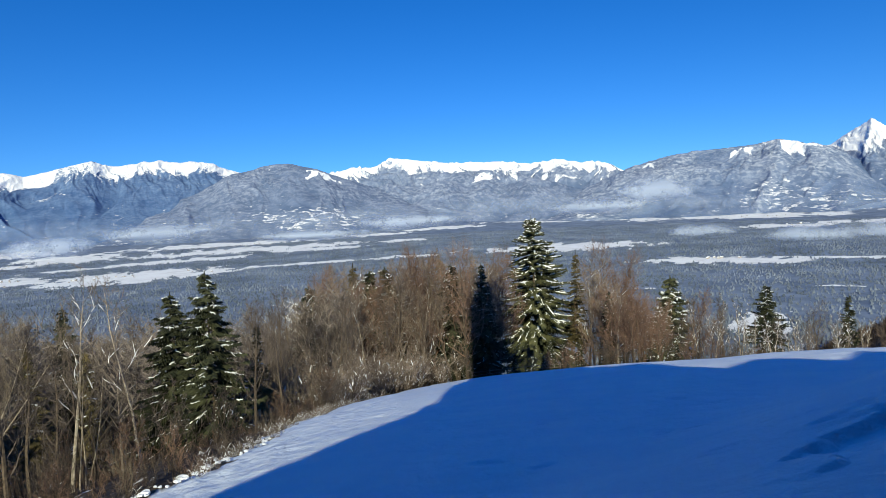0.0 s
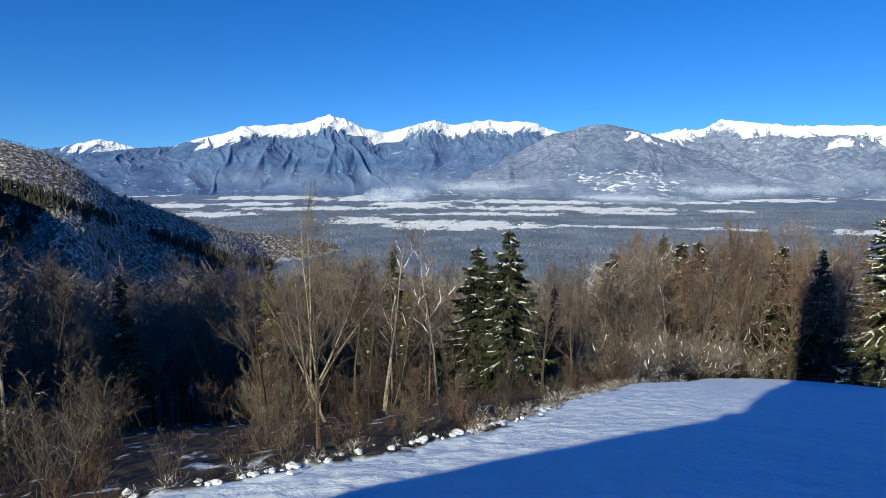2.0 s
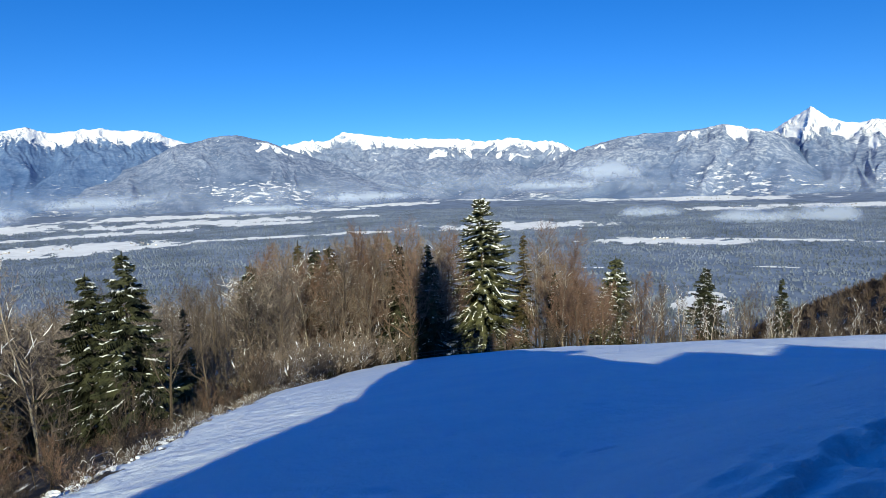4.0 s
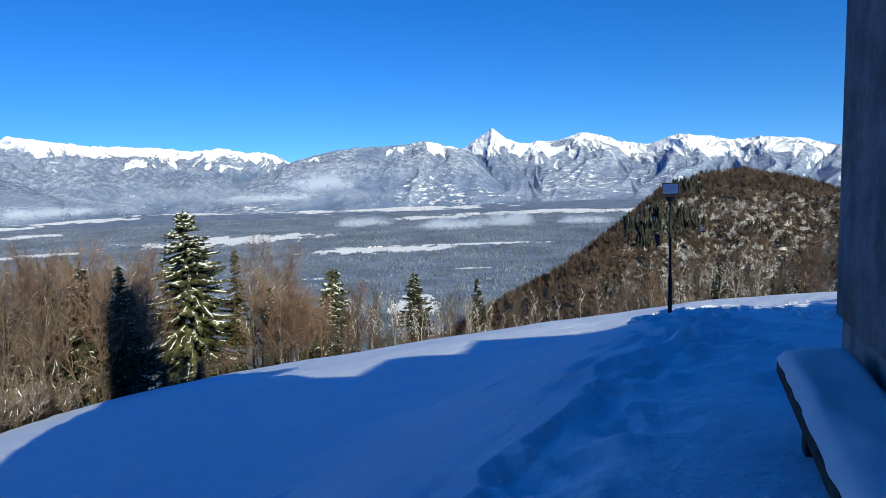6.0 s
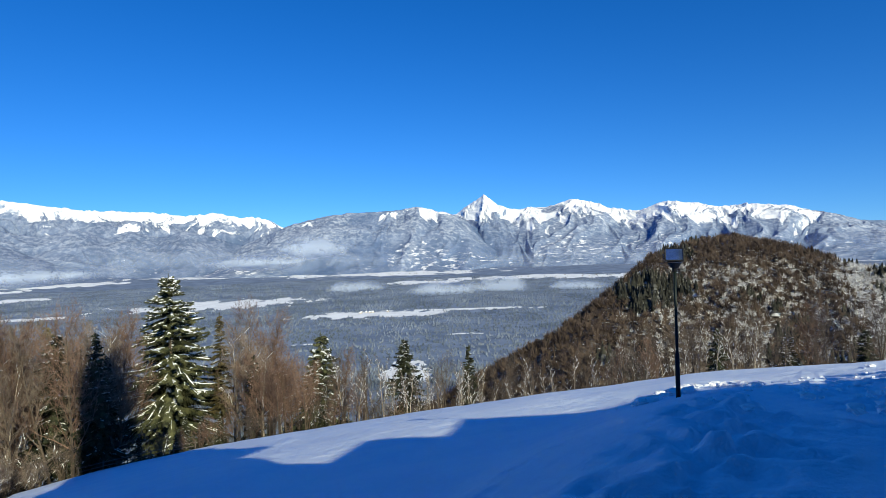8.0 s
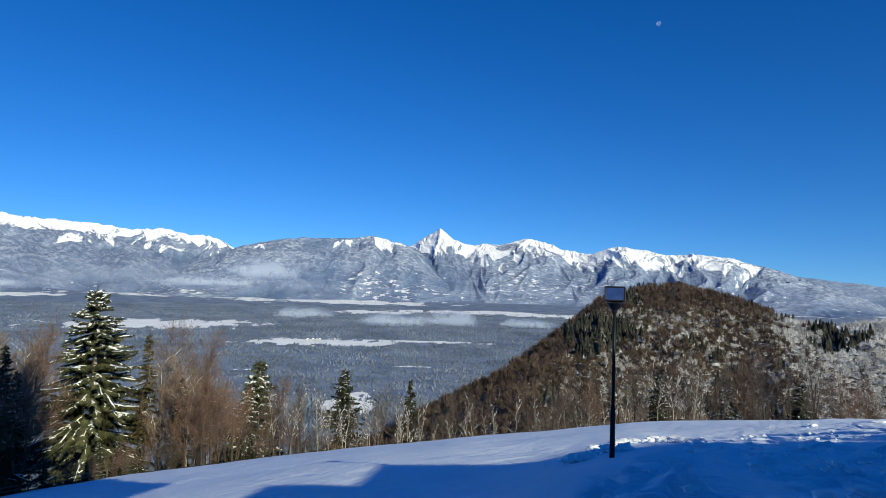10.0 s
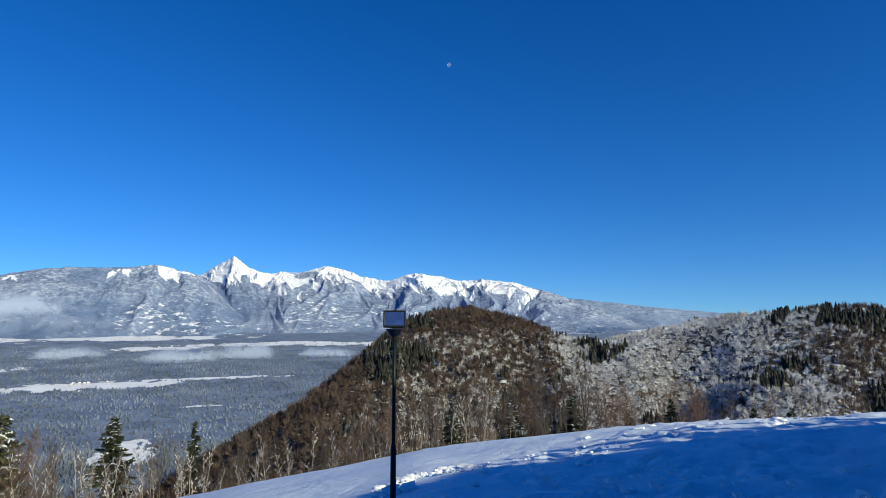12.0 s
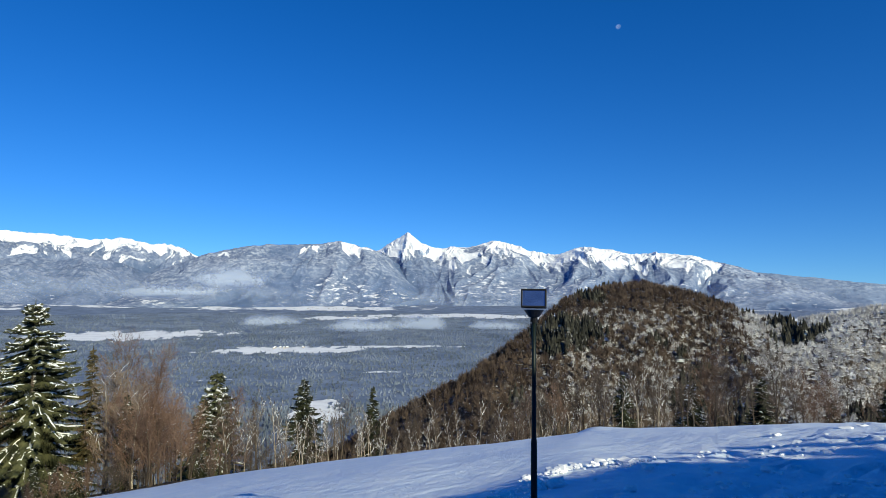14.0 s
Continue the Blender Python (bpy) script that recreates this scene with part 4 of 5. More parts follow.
def stand(kind, x, y, top=None, h=None, label="", group="", turn=None, lean=0.0):
    """A copy of a tree from the nursery at (x, y), scaled to its height."""
    z = float(land_z(np.array([x]), np.array([y]))[0]) - 0.1
    ref, ref_h = NURSERY[kind]
    h = h or (top - z)
    s = h / ref_h
    turn = rng.uniform(0, 360) if turn is None else turn
    ob = copy_thing(ref, pose(x, y, z, lean, 0, turn))
    ob.scale = (s * rng.uniform(0.92, 1.1), s * rng.uniform(0.92, 1.1), s)
    return tagged(ob, label, "", group)


NURSERY = {}


def nurse(key, thing, h):
    NURSERY[key] = (thing, h)


t, c, s = spruce(1, 24, 10.6, gap=0.34, snow=1.0, fat=1.0, big=1.5, dense=2.5)
nurse("spruce_big", tree_thing("spruce_tree", "spruce", [("trunk", t, M_bark), ("crown", c, M_needle), ("branch_snow", s, M_snow)]), 24)
for i, (h, R, thin, sn) in enumerate([(14, 4.7, 1.0, 0.6), (13, 4.6, 0.95, 0.95), (16, 3.4, 0.9, 0.22)]):
    t, c, s = spruce(11 + i, h, R, gap=0.38, thin=thin, snow=sn * 0.8, fat=1.2, big=1.2 if i == 1 else 0.9, dense=1.7)
    nurse("spruce%d" % i, tree_thing("spruce_tree", "spruce", [("trunk", t, M_bark), ("crown", c, M_needle if i == 1 else M_needle_dark), ("branch_snow", s, M_snow)]), h)
t, c, s = spruce(19, 16, 2.7, gap=0.42, thin=0.85, snow=0.12, fat=0.9, dense=1.6, low=0.25)
nurse("larch", tree_thing("conifer_tree", "conifer", [("trunk", t, M_bark), ("crown", c, M_needle_brown), ("branch_snow", s, M_snow)]), 16)
t, c, s = spruce(15, 18, 5.0, gap=1.0, thin=0.75, snow=0.0, fat=3.0)
nurse("spruce_open", tree_thing("spruce_tree", "spruce", [("trunk", t, M_bark), ("crown", c, M_needle)]), 18)
for key, seed, h, kw, bark, twig in [
        ("brown0", 21, 16, dict(spread=0.30), M_bark, M_twig_dark), ("brown1", 22, 17, dict(spread=0.24, limbs=22), M_bark, M_twig_dark), ("brown2", 23, 15, dict(spread=0.34, up=0.8), M_bark, M_twig_dark),
        ("red0", 24, 15, dict(spread=0.32, limbs=24, up=0.9), M_bark, M_twig_red),
        ("pale0", 25, 12, dict(spread=0.42, stems=3, first=0.3, limbs=24, up=0.6, boughs=1.35, trunk_r=0.115), M_trunk_pale, M_twig_pale), ("pale1", 26, 13, dict(spread=0.36, stems=2, first=0.35, limbs=22, boughs=1.35, trunk_r=0.115), M_trunk_pale, M_twig_pale),
        ("birch0", 27, 14, dict(spread=0.22, limbs=16, trunk_r=0.13, snow=0.45), M_trunk_pale, M_twig_snow), ("birch1", 28, 13, dict(spread=0.24, limbs=16, trunk_r=0.12, up=0.2, snow=0.28), M_trunk_pale, M_twig_snow),
        ("rim0", 51, 13, dict(spread=0.20, limbs=15, trunk_r=0.13, twig_r=0.012, boughs=1.1, snow=0.5), M_trunk_pale, M_twig_snow), ("rim1", 52, 12, dict(spread=0.24, limbs=14, trunk_r=0.12, twig_r=0.012, boughs=1.1, up=0.3, snow=0.65), M_trunk_pale, M_twig_snow),
        ("far0", 41, 20, dict(spread=0.34, limbs=26, subs=6, twigs=6, twig_r=0.020, first=0.15), M_bark, M_twig), ("far1", 42, 20, dict(spread=0.38, limbs=26, subs=6, twigs=6, twig_r=0.020, up=0.7, first=0.12), M_bark, M_twig_dust), ("farpale", 44, 20, dict(spread=0.36, limbs=24, subs=5, twigs=5, twig_r=0.022, up=0.5, first=0.12, trunk_r=0.26, boughs=1.4, snow=0.15), M_trunk_pale, M_twig), ("foot0", 45, 19, dict(spread=0.36, limbs=26, subs=6, twigs=6, twig_r=0.017, up=0.6, first=0.12), M_bark, M_twig_dark), ("farred", 43, 18, dict(spread=0.42, limbs=38, subs=7, twigs=7, twig_r=0.015, up=0.6, first=0.12), M_bark, M_twig_red),
        ("dark0", 29, 13, dict(spread=0.26, limbs=20), M_bark, M_twig_dark)]:
    t, c, s = bare_tree(seed, h, **kw)
    kind = {"birch": "birch_tree", "rim": "birch_tree", "farpale": "ash_tree", "pale": "ash_tree", "far": "beech_tree", "foot": "beech_tree", "red": "beech_tree"}.get(key.rstrip("0123456789").replace("farred", "far"), "bare_tree")
    nurse(key, tree_thing(kind, "tree", [("trunk", t, bark), ("crown", c, twig), ("branch_snow", s, M_snow)]), h)
for key, seed, twig, kw in (("bush0", 31, M_twig_dark, {}), ("bush1", 32, M_twig_dust, dict(snow=0.05, twig_r=0.0065)), ("bush2", 33, M_twig_red, {}), ("bush3", 34, M_twig_pale, dict(twig_r=0.006))):
    t, c, s = bare_tree(seed, 3.2, **{**dict(spread=0.42, stems=7, limbs=35, subs=4, twigs=4, first=0.10, trunk_r=0.035, up=0.9, twig_r=0.0065, boughs=0.55), **kw})
    nurse(key, tree_thing("bush", "bush", [("stem", t, M_bark), ("crown", c, twig), ("branch_snow", s, M_snow)]), 3.2)
t, c, s = bare_tree(35, 0.9, spread=0.6, stems=11, limbs=33, subs=3, twigs=3, first=0.05, trunk_r=0.008, up=-0.3, twig_r=0.007, snow=0.55, boughs=0.35)
nurse("tuft", tree_thing("grass_tuft", "grass tuft", [("stem", t, M_twig_pale), ("foliage", c, M_twig_snow), ("snow", s, M_snow)]), 0.9)

TOPS = [(75, -4.5), (62, -5.0), (52, -7.0), (45, -6.8), (38, -6.3), (32, -6.8), (25, -7.6), (17, -7.6), (12, -6.4), (9, -5.4), (0, -4.9), (-10, -5.0), (-13, -5.8), (-16.5, -8.6), (-25, -8.8), (-35, -9.2), (-42, -9.2), (-50, -6.2), (-56, -5.2), (-60, -4.4), (-66, -4.4), (-70, -5.6), (-75, -6.5), (-95, -6)]

# trees that stand out
stand("spruce_big", 17.4, 122.6, top=-3.0, label="tall spruce with heavy snow on its branches at the meadow edge", turn=20)
stand("spruce0", -15.6, 39.4, top=-3.5, label="dark spruce beside the steep meadow edge", group="edge spruces")
stand("spruce0", -18.9, 41.5, top=-5.0, label="slim dark spruce beside the steep meadow edge", group="edge spruces")
stand("spruce2", -31.9, 50.3, top=-6.9, label="slender spruce among bare trees", group="edge spruces")
stand("spruce0", -20.7, 90.8, top=-15.4, label="small dark spruce with white snow on one side", group="edge spruces")
stand("larch", -1.5, 137, top=-11.2, label="narrow yellowish conifer among brown trees", group="edge spruces")
stand("larch", -18.0, 118, top=-10.3, label="thin yellowish conifer among brown trees", group="edge spruces")
stand("spruce1", 58.3, 159.7, top=-21.5, label="snowy spruce behind the meadow rim", group="rim spruces")
stand("spruce1", 52.0, 148, top=-25.5, label="small snow laden spruce behind the meadow rim", group="rim spruces")
stand("spruce0", 59.7, 114.4, top=-17.8, label="spruce with white branches behind the meadow rim", group="rim spruces")
stand("spruce2", 71.0, 108, top=-19.5, label="spruce behind the meadow rim", group="rim spruces")
stand("spruce0", -29, 13.5, top=-3.3, label="sparse spruce on the shaded slope", group="edge spruces")
stand("spruce1", 127.7, 75.6, top=-18.5, label="small snow covered spruce below the wooded hill", group="rim spruces")
stand("larch", 25.0, 118, top=-10.0, label="narrow brownish conifer beside the tall spruce", group="edge spruces")
stand("farred", 30.2, 117.0, top=-11.3, label="full russet bare tree beside the tall spruce", group="edge trees")
stand("farred", 33.6, 118.5, top=-13.2, label="full russet bare tree beside the tall spruce", group="edge trees")
stand("farpale", 27.0, 113.5, top=-13.5, label="pale limbed bare tree beside the tall spruce", group="edge trees")
stand("birch0", -19.0, 29.4, h=11, label="pale birch with snow on its lower boughs", group="edge birches", turn=40)
stand("birch1", -15.0, 28.6, h=9.5, label="white barked birch in front of dark spruces", group="edge birches", turn=100)
stand("pale0", -20.6, 25.5, h=11.0, label="many stemmed pale bare tree", group="pale trees")
stand("pale1", -26.5, 30.5, h=12.0, label="pale bare tree with upright branches", group="pale trees")
for x, y, h in ((-29.5, 33.0, 11.0), (-36, 33, 11.5)):
    stand("pale1", x, y, h=h, label="pale bare tree with many upright branches", group="pale trees")
stand("birch1", -27.0, 14.0, h=10.5, label="bare tree with a snow laden bough", group="edge birches", turn=200)

# unseen row, added to dapple the shadow on the trodden snow
for x, y, z in ((23.2, -12.5, 3.2), (24.9, -8.2, 3.0), (26.2, -9.0, 2.7), (27.6, -8.0, 2.3), (29.0, -9.2, 1.8), (30.3, -8.2, 1.2), (31.8, -9.0, 0.3)):
    stand("spruce_open", x, y, top=z - 0.49 * y, label="spruce in the row behind the outbuilding", group="churchyard spruces")


def scatter(n, box, keep, spacing):
    pts = []
    for _ in range(n * 30):
        x, y = rng.uniform(box[0], box[1]), rng.uniform(box[2], box[3])
        if keep(x, y) and all((x - a) ** 2 + (y - b) ** 2 > spacing ** 2 for a, b in pts):
            pts.append((x, y))
            if len(pts) >= n:
                break
    return pts


def wood_of(pts, kinds, label, group, low, high):
    for x, y in pts:
        az, r = polar(np.array([x]), np.array([y]))
        z = float(land_z(np.array([x]), np.array([y]))[0])
        top = float(r[0]) * math.tan(radians(float(curve(az, TOPS)[0]) - rng.uniform(0.0, 2.6) ** 1.15))
        h = min(high, max(low, top - z))
        stand(kinds[int(rng.integers(len(kinds)))], x, y, h=h, label=label, group=group)


clear = ((17.4, 108, 9.5, 19), (-15.6, 33, 4.2, 8), (-12.0, 22, 2.5, 8))     # open ground before the largest spruces
hollow = lambda x, y: 45.5 < math.degrees(math.atan2(-x, y - 1.5)) < 57.5 and math.hypot(x, y - 1.5) < 37     # low brush only
free = lambda x, y: not hollow(x, y) and not on_meadow(x, y, 2.0) and not any(abs(x - a) < w and abs(y - b) < d for a, b, w, d in clear)
wood_of(scatter(135, (-64, -8, 4, 96), free, 3.1), ("brown0", "brown1", "brown2", "dark0", "brown1", "dark0", "dark0", "brown2", "larch"), "bare brown tree on the steep wooded slope", "slope trees", 6, 19)
wood_of(scatter(22, (-20, -8, 9, 44), lambda x, y: free(x, y) and edge_x(y) - 9 < x < edge_x(y) - 1.3 and 0.6 * y < -x < 1.05 * y, 1.7), ("brown0", "dark0", "brown2", "pale0", "dark0", "pale1", "brown1"), "slender bare tree close to the meadow rim", "rim trees", 5, 13)
wood_of(scatter(58, (76, 128, 28, 78), lambda x, y: free(x, y) and on_meadow(x, y, 15), 3.2), ("foot0", "farred", "spruce0", "foot0", "dark0", "foot0", "spruce0"), "tree below the meadow rim at the hill foot", "hill foot trees", 8, 17)
for x, y in scatter(36, (40, 112, 60, 100), lambda x, y: free(x, y) and on_meadow(x, y, 7), 2.6):
    stand(("rim0", "rim1")[int(rng.integers(2))], x, y, h=rng.uniform(5, 9.5), label="young white birch behind the meadow rim", group="rim birches")
wood_of(scatter(85, (-24, 32, 90, 124), free, 3.3), ("far0", "farpale", "far0", "far1", "farred", "rim0", "farpale"), "bare brown tree behind the meadow edge", "edge trees", 9, 26)
wood_of(scatter(9, (-22, 30, 92, 116), free, 5.0), ("spruce0", "spruce2"), "dark spruce among the brown trees", "edge spruces", 9, 24)
for x, y in scatter(60, (-8, 46, 86, 99), lambda x, y: not on_meadow(x, y, 0.8) and on_meadow(x, y, 8), 1.5):
    stand(("bush0", "bush2", "bush0", "spruce0")[int(rng.integers(4))], x, y, h=rng.uniform(2.5, 5.5), label="low growth under the trees at the meadow edge", group="edge undergrowth")
wood_of(scatter(14, (26, 42, 95, 118), free, 2.3), ("farred",), "russet bare tree beside the tall spruce", "edge trees", 9, 26)
wood_of(scatter(75, (38, 118, 60, 122), lambda x, y: free(x, y) and on_meadow(x, y, 28), 3.0), ("rim0", "rim1", "rim0", "brown2", "brown1"), "slim snowy birch behind the meadow rim", "rim birches", 8, 17)
wood_of(scatter(75, (95, 190, -25, 85), lambda x, y: free(x, y) and x > 118, 4.5), ("foot0", "farred", "foot0", "brown2", "dark0", "spruce0", "farred"), "bare tree at the foot of the wooded hill", "hill foot trees", 8, 18)
# unseen spruces, added to throw shade over the wooded hollow
for x, y in scatter(46, (-92, -31, -42, -3), lambda x, y: x < -38 or y < -12, 4.0):
    stand("spruce_open", x, y, h=rng.uniform(17, 23), label="unseen tall spruce added beside the church to shade the slope", group="church slope spruces")
for x, y in scatter(80, (-42, -10, 4, 56), lambda x, y: free(x, y) and not (x > -24 and y < 27), 1.9):
    stand(("bush0", "bush0", "bush2", "bush0")[int(rng.integers(4))], x, y, h=rng.uniform(1.8, 4.0), label="tangled leafless undergrowth on the slope", group="slope undergrowth")
for x, y in scatter(60, (-27, -9, 2, 25), lambda x, y: free(x, y) and math.hypot(x, y - 1.5) > 14.5, 1.6):
    stand(("bush0", "bush3", "bush0", "bush2")[int(rng.integers(4))], x, y, h=rng.uniform(1.6, 3.6), label="dense leafless thicket below the meadow rim", group="rim thicket")
edge = []
for y in np.arange(6, 88, 1.5):
    edge.append((float(edge_x(y)) - rng.uniform(0.6, 3.0), y + rng.uniform(-0.7, 0.7)))
for x, y in edge:
    stand(("bush0", "bush1" if y > 48 else "bush3", "bush2", "bush0")[int(rng.integers(4))], x, y, h=rng.uniform(1.6, 3.6) * (1.3 if y > 45 else 0.5), label="leafless bush along the meadow edge", group="edge bushes")
for x, y in scatter(44, (-16, 3, 52, 98), lambda x, y: not on_meadow(x, y, 0.5) and x > edge_x(y) - 7, 1.6):
    stand("bush1", x, y, h=rng.uniform(3.8, 7.0), label="dense bush dusted with snow at the meadow edge", group="edge bushes")
for x, y in scatter(40, (45, 112, 60, 100), lambda x, y: free(x, y) and on_meadow(x, y, 9), 2.2):
    stand("bush1", x, y, h=rng.uniform(1.5, 4.0), label="small snowy bush behind the meadow rim", group="rim bushes")
for y in np.arange(7, 62, 0.7):
    x = float(edge_x(y)) - rng.uniform(-0.3, 0.7)
    stand("tuft", x, y + rng.uniform(-0.3, 0.3), h=rng.uniform(0.2, 0.6) * (1 + y / 45), label="snow laden grass tuft on the meadow rim", group="rim tufts")
for ref, _ in list(NURSERY.values()):
    for o in (*ref.children_recursive, ref):
        bpy.data.objects.remove(o)

# ---- woods on the hills and on the plain ----
def spread_mesh(name, label, mats_template, pts, scales, seed):
    """Many small trees in one mesh: each place takes one of the template trees."""
    g = np.random.default_rng(seed)
    V, F, off = [], [], 0
    pick = g.integers(0, len(mats_template[0]), len(pts))
    for k, (tv, tf) in enumerate(mats_template[0]):
        P, S = pts[pick == k], scales[pick == k]
        if not len(P):
            continue
        a = g.uniform(0, 2 * np.pi, len(P))
        c, s = np.cos(a)[:, None], np.sin(a)[:, None]
        wide = g.uniform(0.8, 1.25, len(P))[:, None] * S[:, None]
        x = (tv[None, :, 0] * c - tv[None, :, 1] * s) * wide + P[:, None, 0]
        y = (tv[None, :, 0] * s + tv[None, :, 1] * c) * wide + P[:, None, 1]
        z = tv[None, :, 2] * S[:, None] + P[:, None, 2]
        V.append(np.stack([x, y, z], -1).reshape(-1, 3))
        F.append((tf[None] + (np.arange(len(P)) * len(tv))[:, None, None] + off).reshape(-1, tf.shape[1]))
        off += len(P) * len(tv)
    return tagged(new(name, mesh_of(name, np.concatenate(V), np.concatenate(F), [mats_template[1]])), label, "trees", kind="stuff")


def small_dome(seed):
    """A leafless tree 1 high: a stem and a rounded crown of fine branches."""
    g = np.random.default_rng(seed)
    tips = [((0, 0, 0), (g.normal(0, .02), g.normal(0, .02), 0.8), 0.018)]
    for k in range(24):
        w, v = g.uniform(0, 2 * np.pi), g.uniform(-0.25, 1.0)
        a = np.sqrt(1 - v * v)
        inner, outer = g.uniform(0.0, 0.45), g.uniform(0.85, 1.15)
        mid, half = np.array([0, 0, 0.62]), np.array([0.26, 0.26, 0.38])
        d = np.array([np.cos(w) * a, np.sin(w) * a, v]) * half
        tips.append((tuple(mid + d * inner - np.array([0, 0, 0.12 * (1 - inner)])), tuple(mid + d * outer), 0.021))
    return spikes(*map(np.array, zip(*tips)))


def small_conifer(seed, tiers=5, sides=7):
    """A ragged conifer 1 high of stacked skirts."""
    g = np.random.default_rng(seed)
    V, F = [], []
    for k in range(tiers):
        z0, z1 = 0.06 + 0.9 * k / tiers, 0.06 + 0.9 * (k + 1.7) / tiers
        z1 = min(z1, 1.0)
        r = 0.22 * (1 - k / tiers) + 0.03
        b = len(V)
        for j in range(sides):
            w = 2 * np.pi * (j + g.uniform(-.3, .3)) / sides
            q = r * g.uniform(0.6, 1.2)
            V.append((np.cos(w) * q, np.sin(w) * q, z0 + g.uniform(-.03, .03)))
        V.append((0, 0, z1))
        for j in range(sides):
            F.append((b + j, b + (j + 1) % sides, b + sides, b + sides))
    return np.array(V), np.array(F)


def small_bare_few(seed, boughs=12):
    """A simpler leafless tree 1 high."""
    g = np.random.default_rng(seed)
    segs = [((0, 0, 0), (0, 0, 0.9), 0.02)]
    for k in range(boughs):
        u, w = g.uniform(0.3, 0.8), g.uniform(0, 2 * np.pi)
        l = 0.40 * (1.15 - u)
        segs.append(((0, 0, u), (np.cos(w) * l, np.sin(w) * l, u + l * g.uniform(0.6, 1.4)), 0.022))
    return spikes(*map(np.array, zip(*segs)))


BARE_D = [small_dome(40 + i) for i in range(6)]
CON = [(v, f[:, :3]) for v, f in (small_conifer(60 + i) for i in range(5))]
CON_F = [(v * np.array([1.8, 1.8, 1]), f[:, :3]) for v, f in (small_conifer(80 + i, 1, 5) for i in range(4))]
BARE_F = [small_bare_few(90 + i, 7) for i in range(4)]
CON_S = [(v, f[:, :3]) for v, f in (small_conifer(70 + i, 2, 5) for i in range(4))]


def polar_points(n, az0, az1, r0, r1, seed):
    g = np.random.default_rng(seed)
    az, r = g.uniform(az0, az1, n), np.sqrt(g.uniform(r0 ** 2, r1 ** 2, n))
    x, y = -np.sin(np.radians(az)) * r, np.cos(np.radians(az)) * r
    return az, r, np.stack([x, y, land_z(x, y)], -1), g


az, r, P, g = polar_points(19000, -96, -22, 190, 500, 81)
ok = P[:, 2] > -145 + 0.0135 * r + 4
az, r, P = az[ok], r[ok], P[ok]
n1 = fbm(P[:, 0] / 45, P[:, 1] / 45, 83)
frost = step(-61, -66, az + 4 * n1) * step(-90, -81, az + 5 * n1)
con = (fbm(P[:, 0] / 30, P[:, 1] / 30, 84) + 0.3 * step(-72, -84, az) + 0.15 * step(380, 300, r) - 0.2 * step(-50, -44, az) - 0.30 * step(-60, -66, az) * step(-3.2, -5.5, np.degrees(np.arctan2(P[:, 2], r))) > 0.33)
tilt = np.degrees(np.arctan2(P[:, 2], r))
frost = np.maximum(frost, 0.4 * step(-2.0, -3.6, tilt + 0.8 * n1) * step(-45, -51, az))
fro = (~con) & (g.random(len(P)) < frost)
spread_mesh("hill_conifers", "dark conifers dusted with snow on the near hill", (CON, M_far_needle), P[con], g.uniform(5, 9, con.sum()), 1)
spread_mesh("frosted_hill_wood", "white frosted bare wood on the hillside", (BARE_D, M_far_frost), P[fro], g.uniform(4.5, 7.0, fro.sum()), 2)
bro = (~con) & (~fro)
spread_mesh("brown_hill_wood", "brown leafless wood on the near hill", (BARE_D, M_far_brown), P[bro], g.uniform(5.5, 9.0, bro.sum()), 3)

def mid_bare(seed):
    """A leafless tree 1 high with a fuller crown of rising twigs."""
    g = np.random.default_rng(seed)
    tips = [((0, 0, 0), (g.normal(0, .03), g.normal(0, .03), 0.97), 0.008)]
    for k in range(24):
        u, w = g.uniform(0.22, 0.85), g.uniform(0, 2 * np.pi)
        l = 0.36 * (1.12 - u)
        e = np.array([np.cos(w) * l, np.sin(w) * l, min(1.0, u + l * g.uniform(0.7, 1.5))])
        tips.append(((0, 0, u), tuple(e), 0.0042))
        for _ in range(4):
            m = np.array([0, 0, u]) * 0.55 + e * 0.45 + (e - np.array([0, 0, u])) * g.uniform(-0.1, 0.5)
            tips.append((tuple(m), tuple(m + np.array([g.normal(0, .08), g.normal(0, .08), g.uniform(.02, .12)])), 0.0032))
    return spikes(*map(np.array, zip(*tips)))


BRUSH = []
for i in range(3):
    t, c, s = bare_tree(330 + i, 1.0, spread=0.45, stems=6, limbs=24, subs=3, twigs=4, first=0.08, trunk_r=0.012, up=0.8, twig_r=0.0028, boughs=0.3)
    BRUSH.append(joined(t, c))
g = np.random.default_rng(121)
P = np.array([(x, y) for x, y in zip(g.uniform(-34, -6, 620), g.uniform(3, 46, 620)) if edge_x(y) - 15 < x < edge_x(y) - 0.3])
P = np.column_stack([P, land_z(P[:, 0], P[:, 1]) - 0.1])
k = g.random(len(P))
spread_mesh("brushwood", "dark brown brushwood below the meadow rim", (BRUSH, M_brush), P[k < 0.5], g.uniform(0.6, 1.7, (k < 0.5).sum()), 13)
spread_mesh("russet_brushwood", "russet brushwood below the meadow rim", (BRUSH, M_twig_red), P[(k >= 0.5) & (k < 0.75)], g.uniform(0.5, 1.4, ((k >= 0.5) & (k < 0.75)).sum()), 14)

MID = [mid_bare(300 + i) for i in range(5)]
az, r, P, g = polar_points(1900, 8, 64, 55, 230, 111)
top = r * np.tan(np.radians(curve(az, TOPS) - g.uniform(0.2, 2.6, len(r))))
ok = (~on_meadow(P[:, 0], P[:, 1], 4.0)) & (top - P[:, 2] > 6) & (P[:, 0] < -14) & ~((az > 10) & (az < 21) & (r < 88))
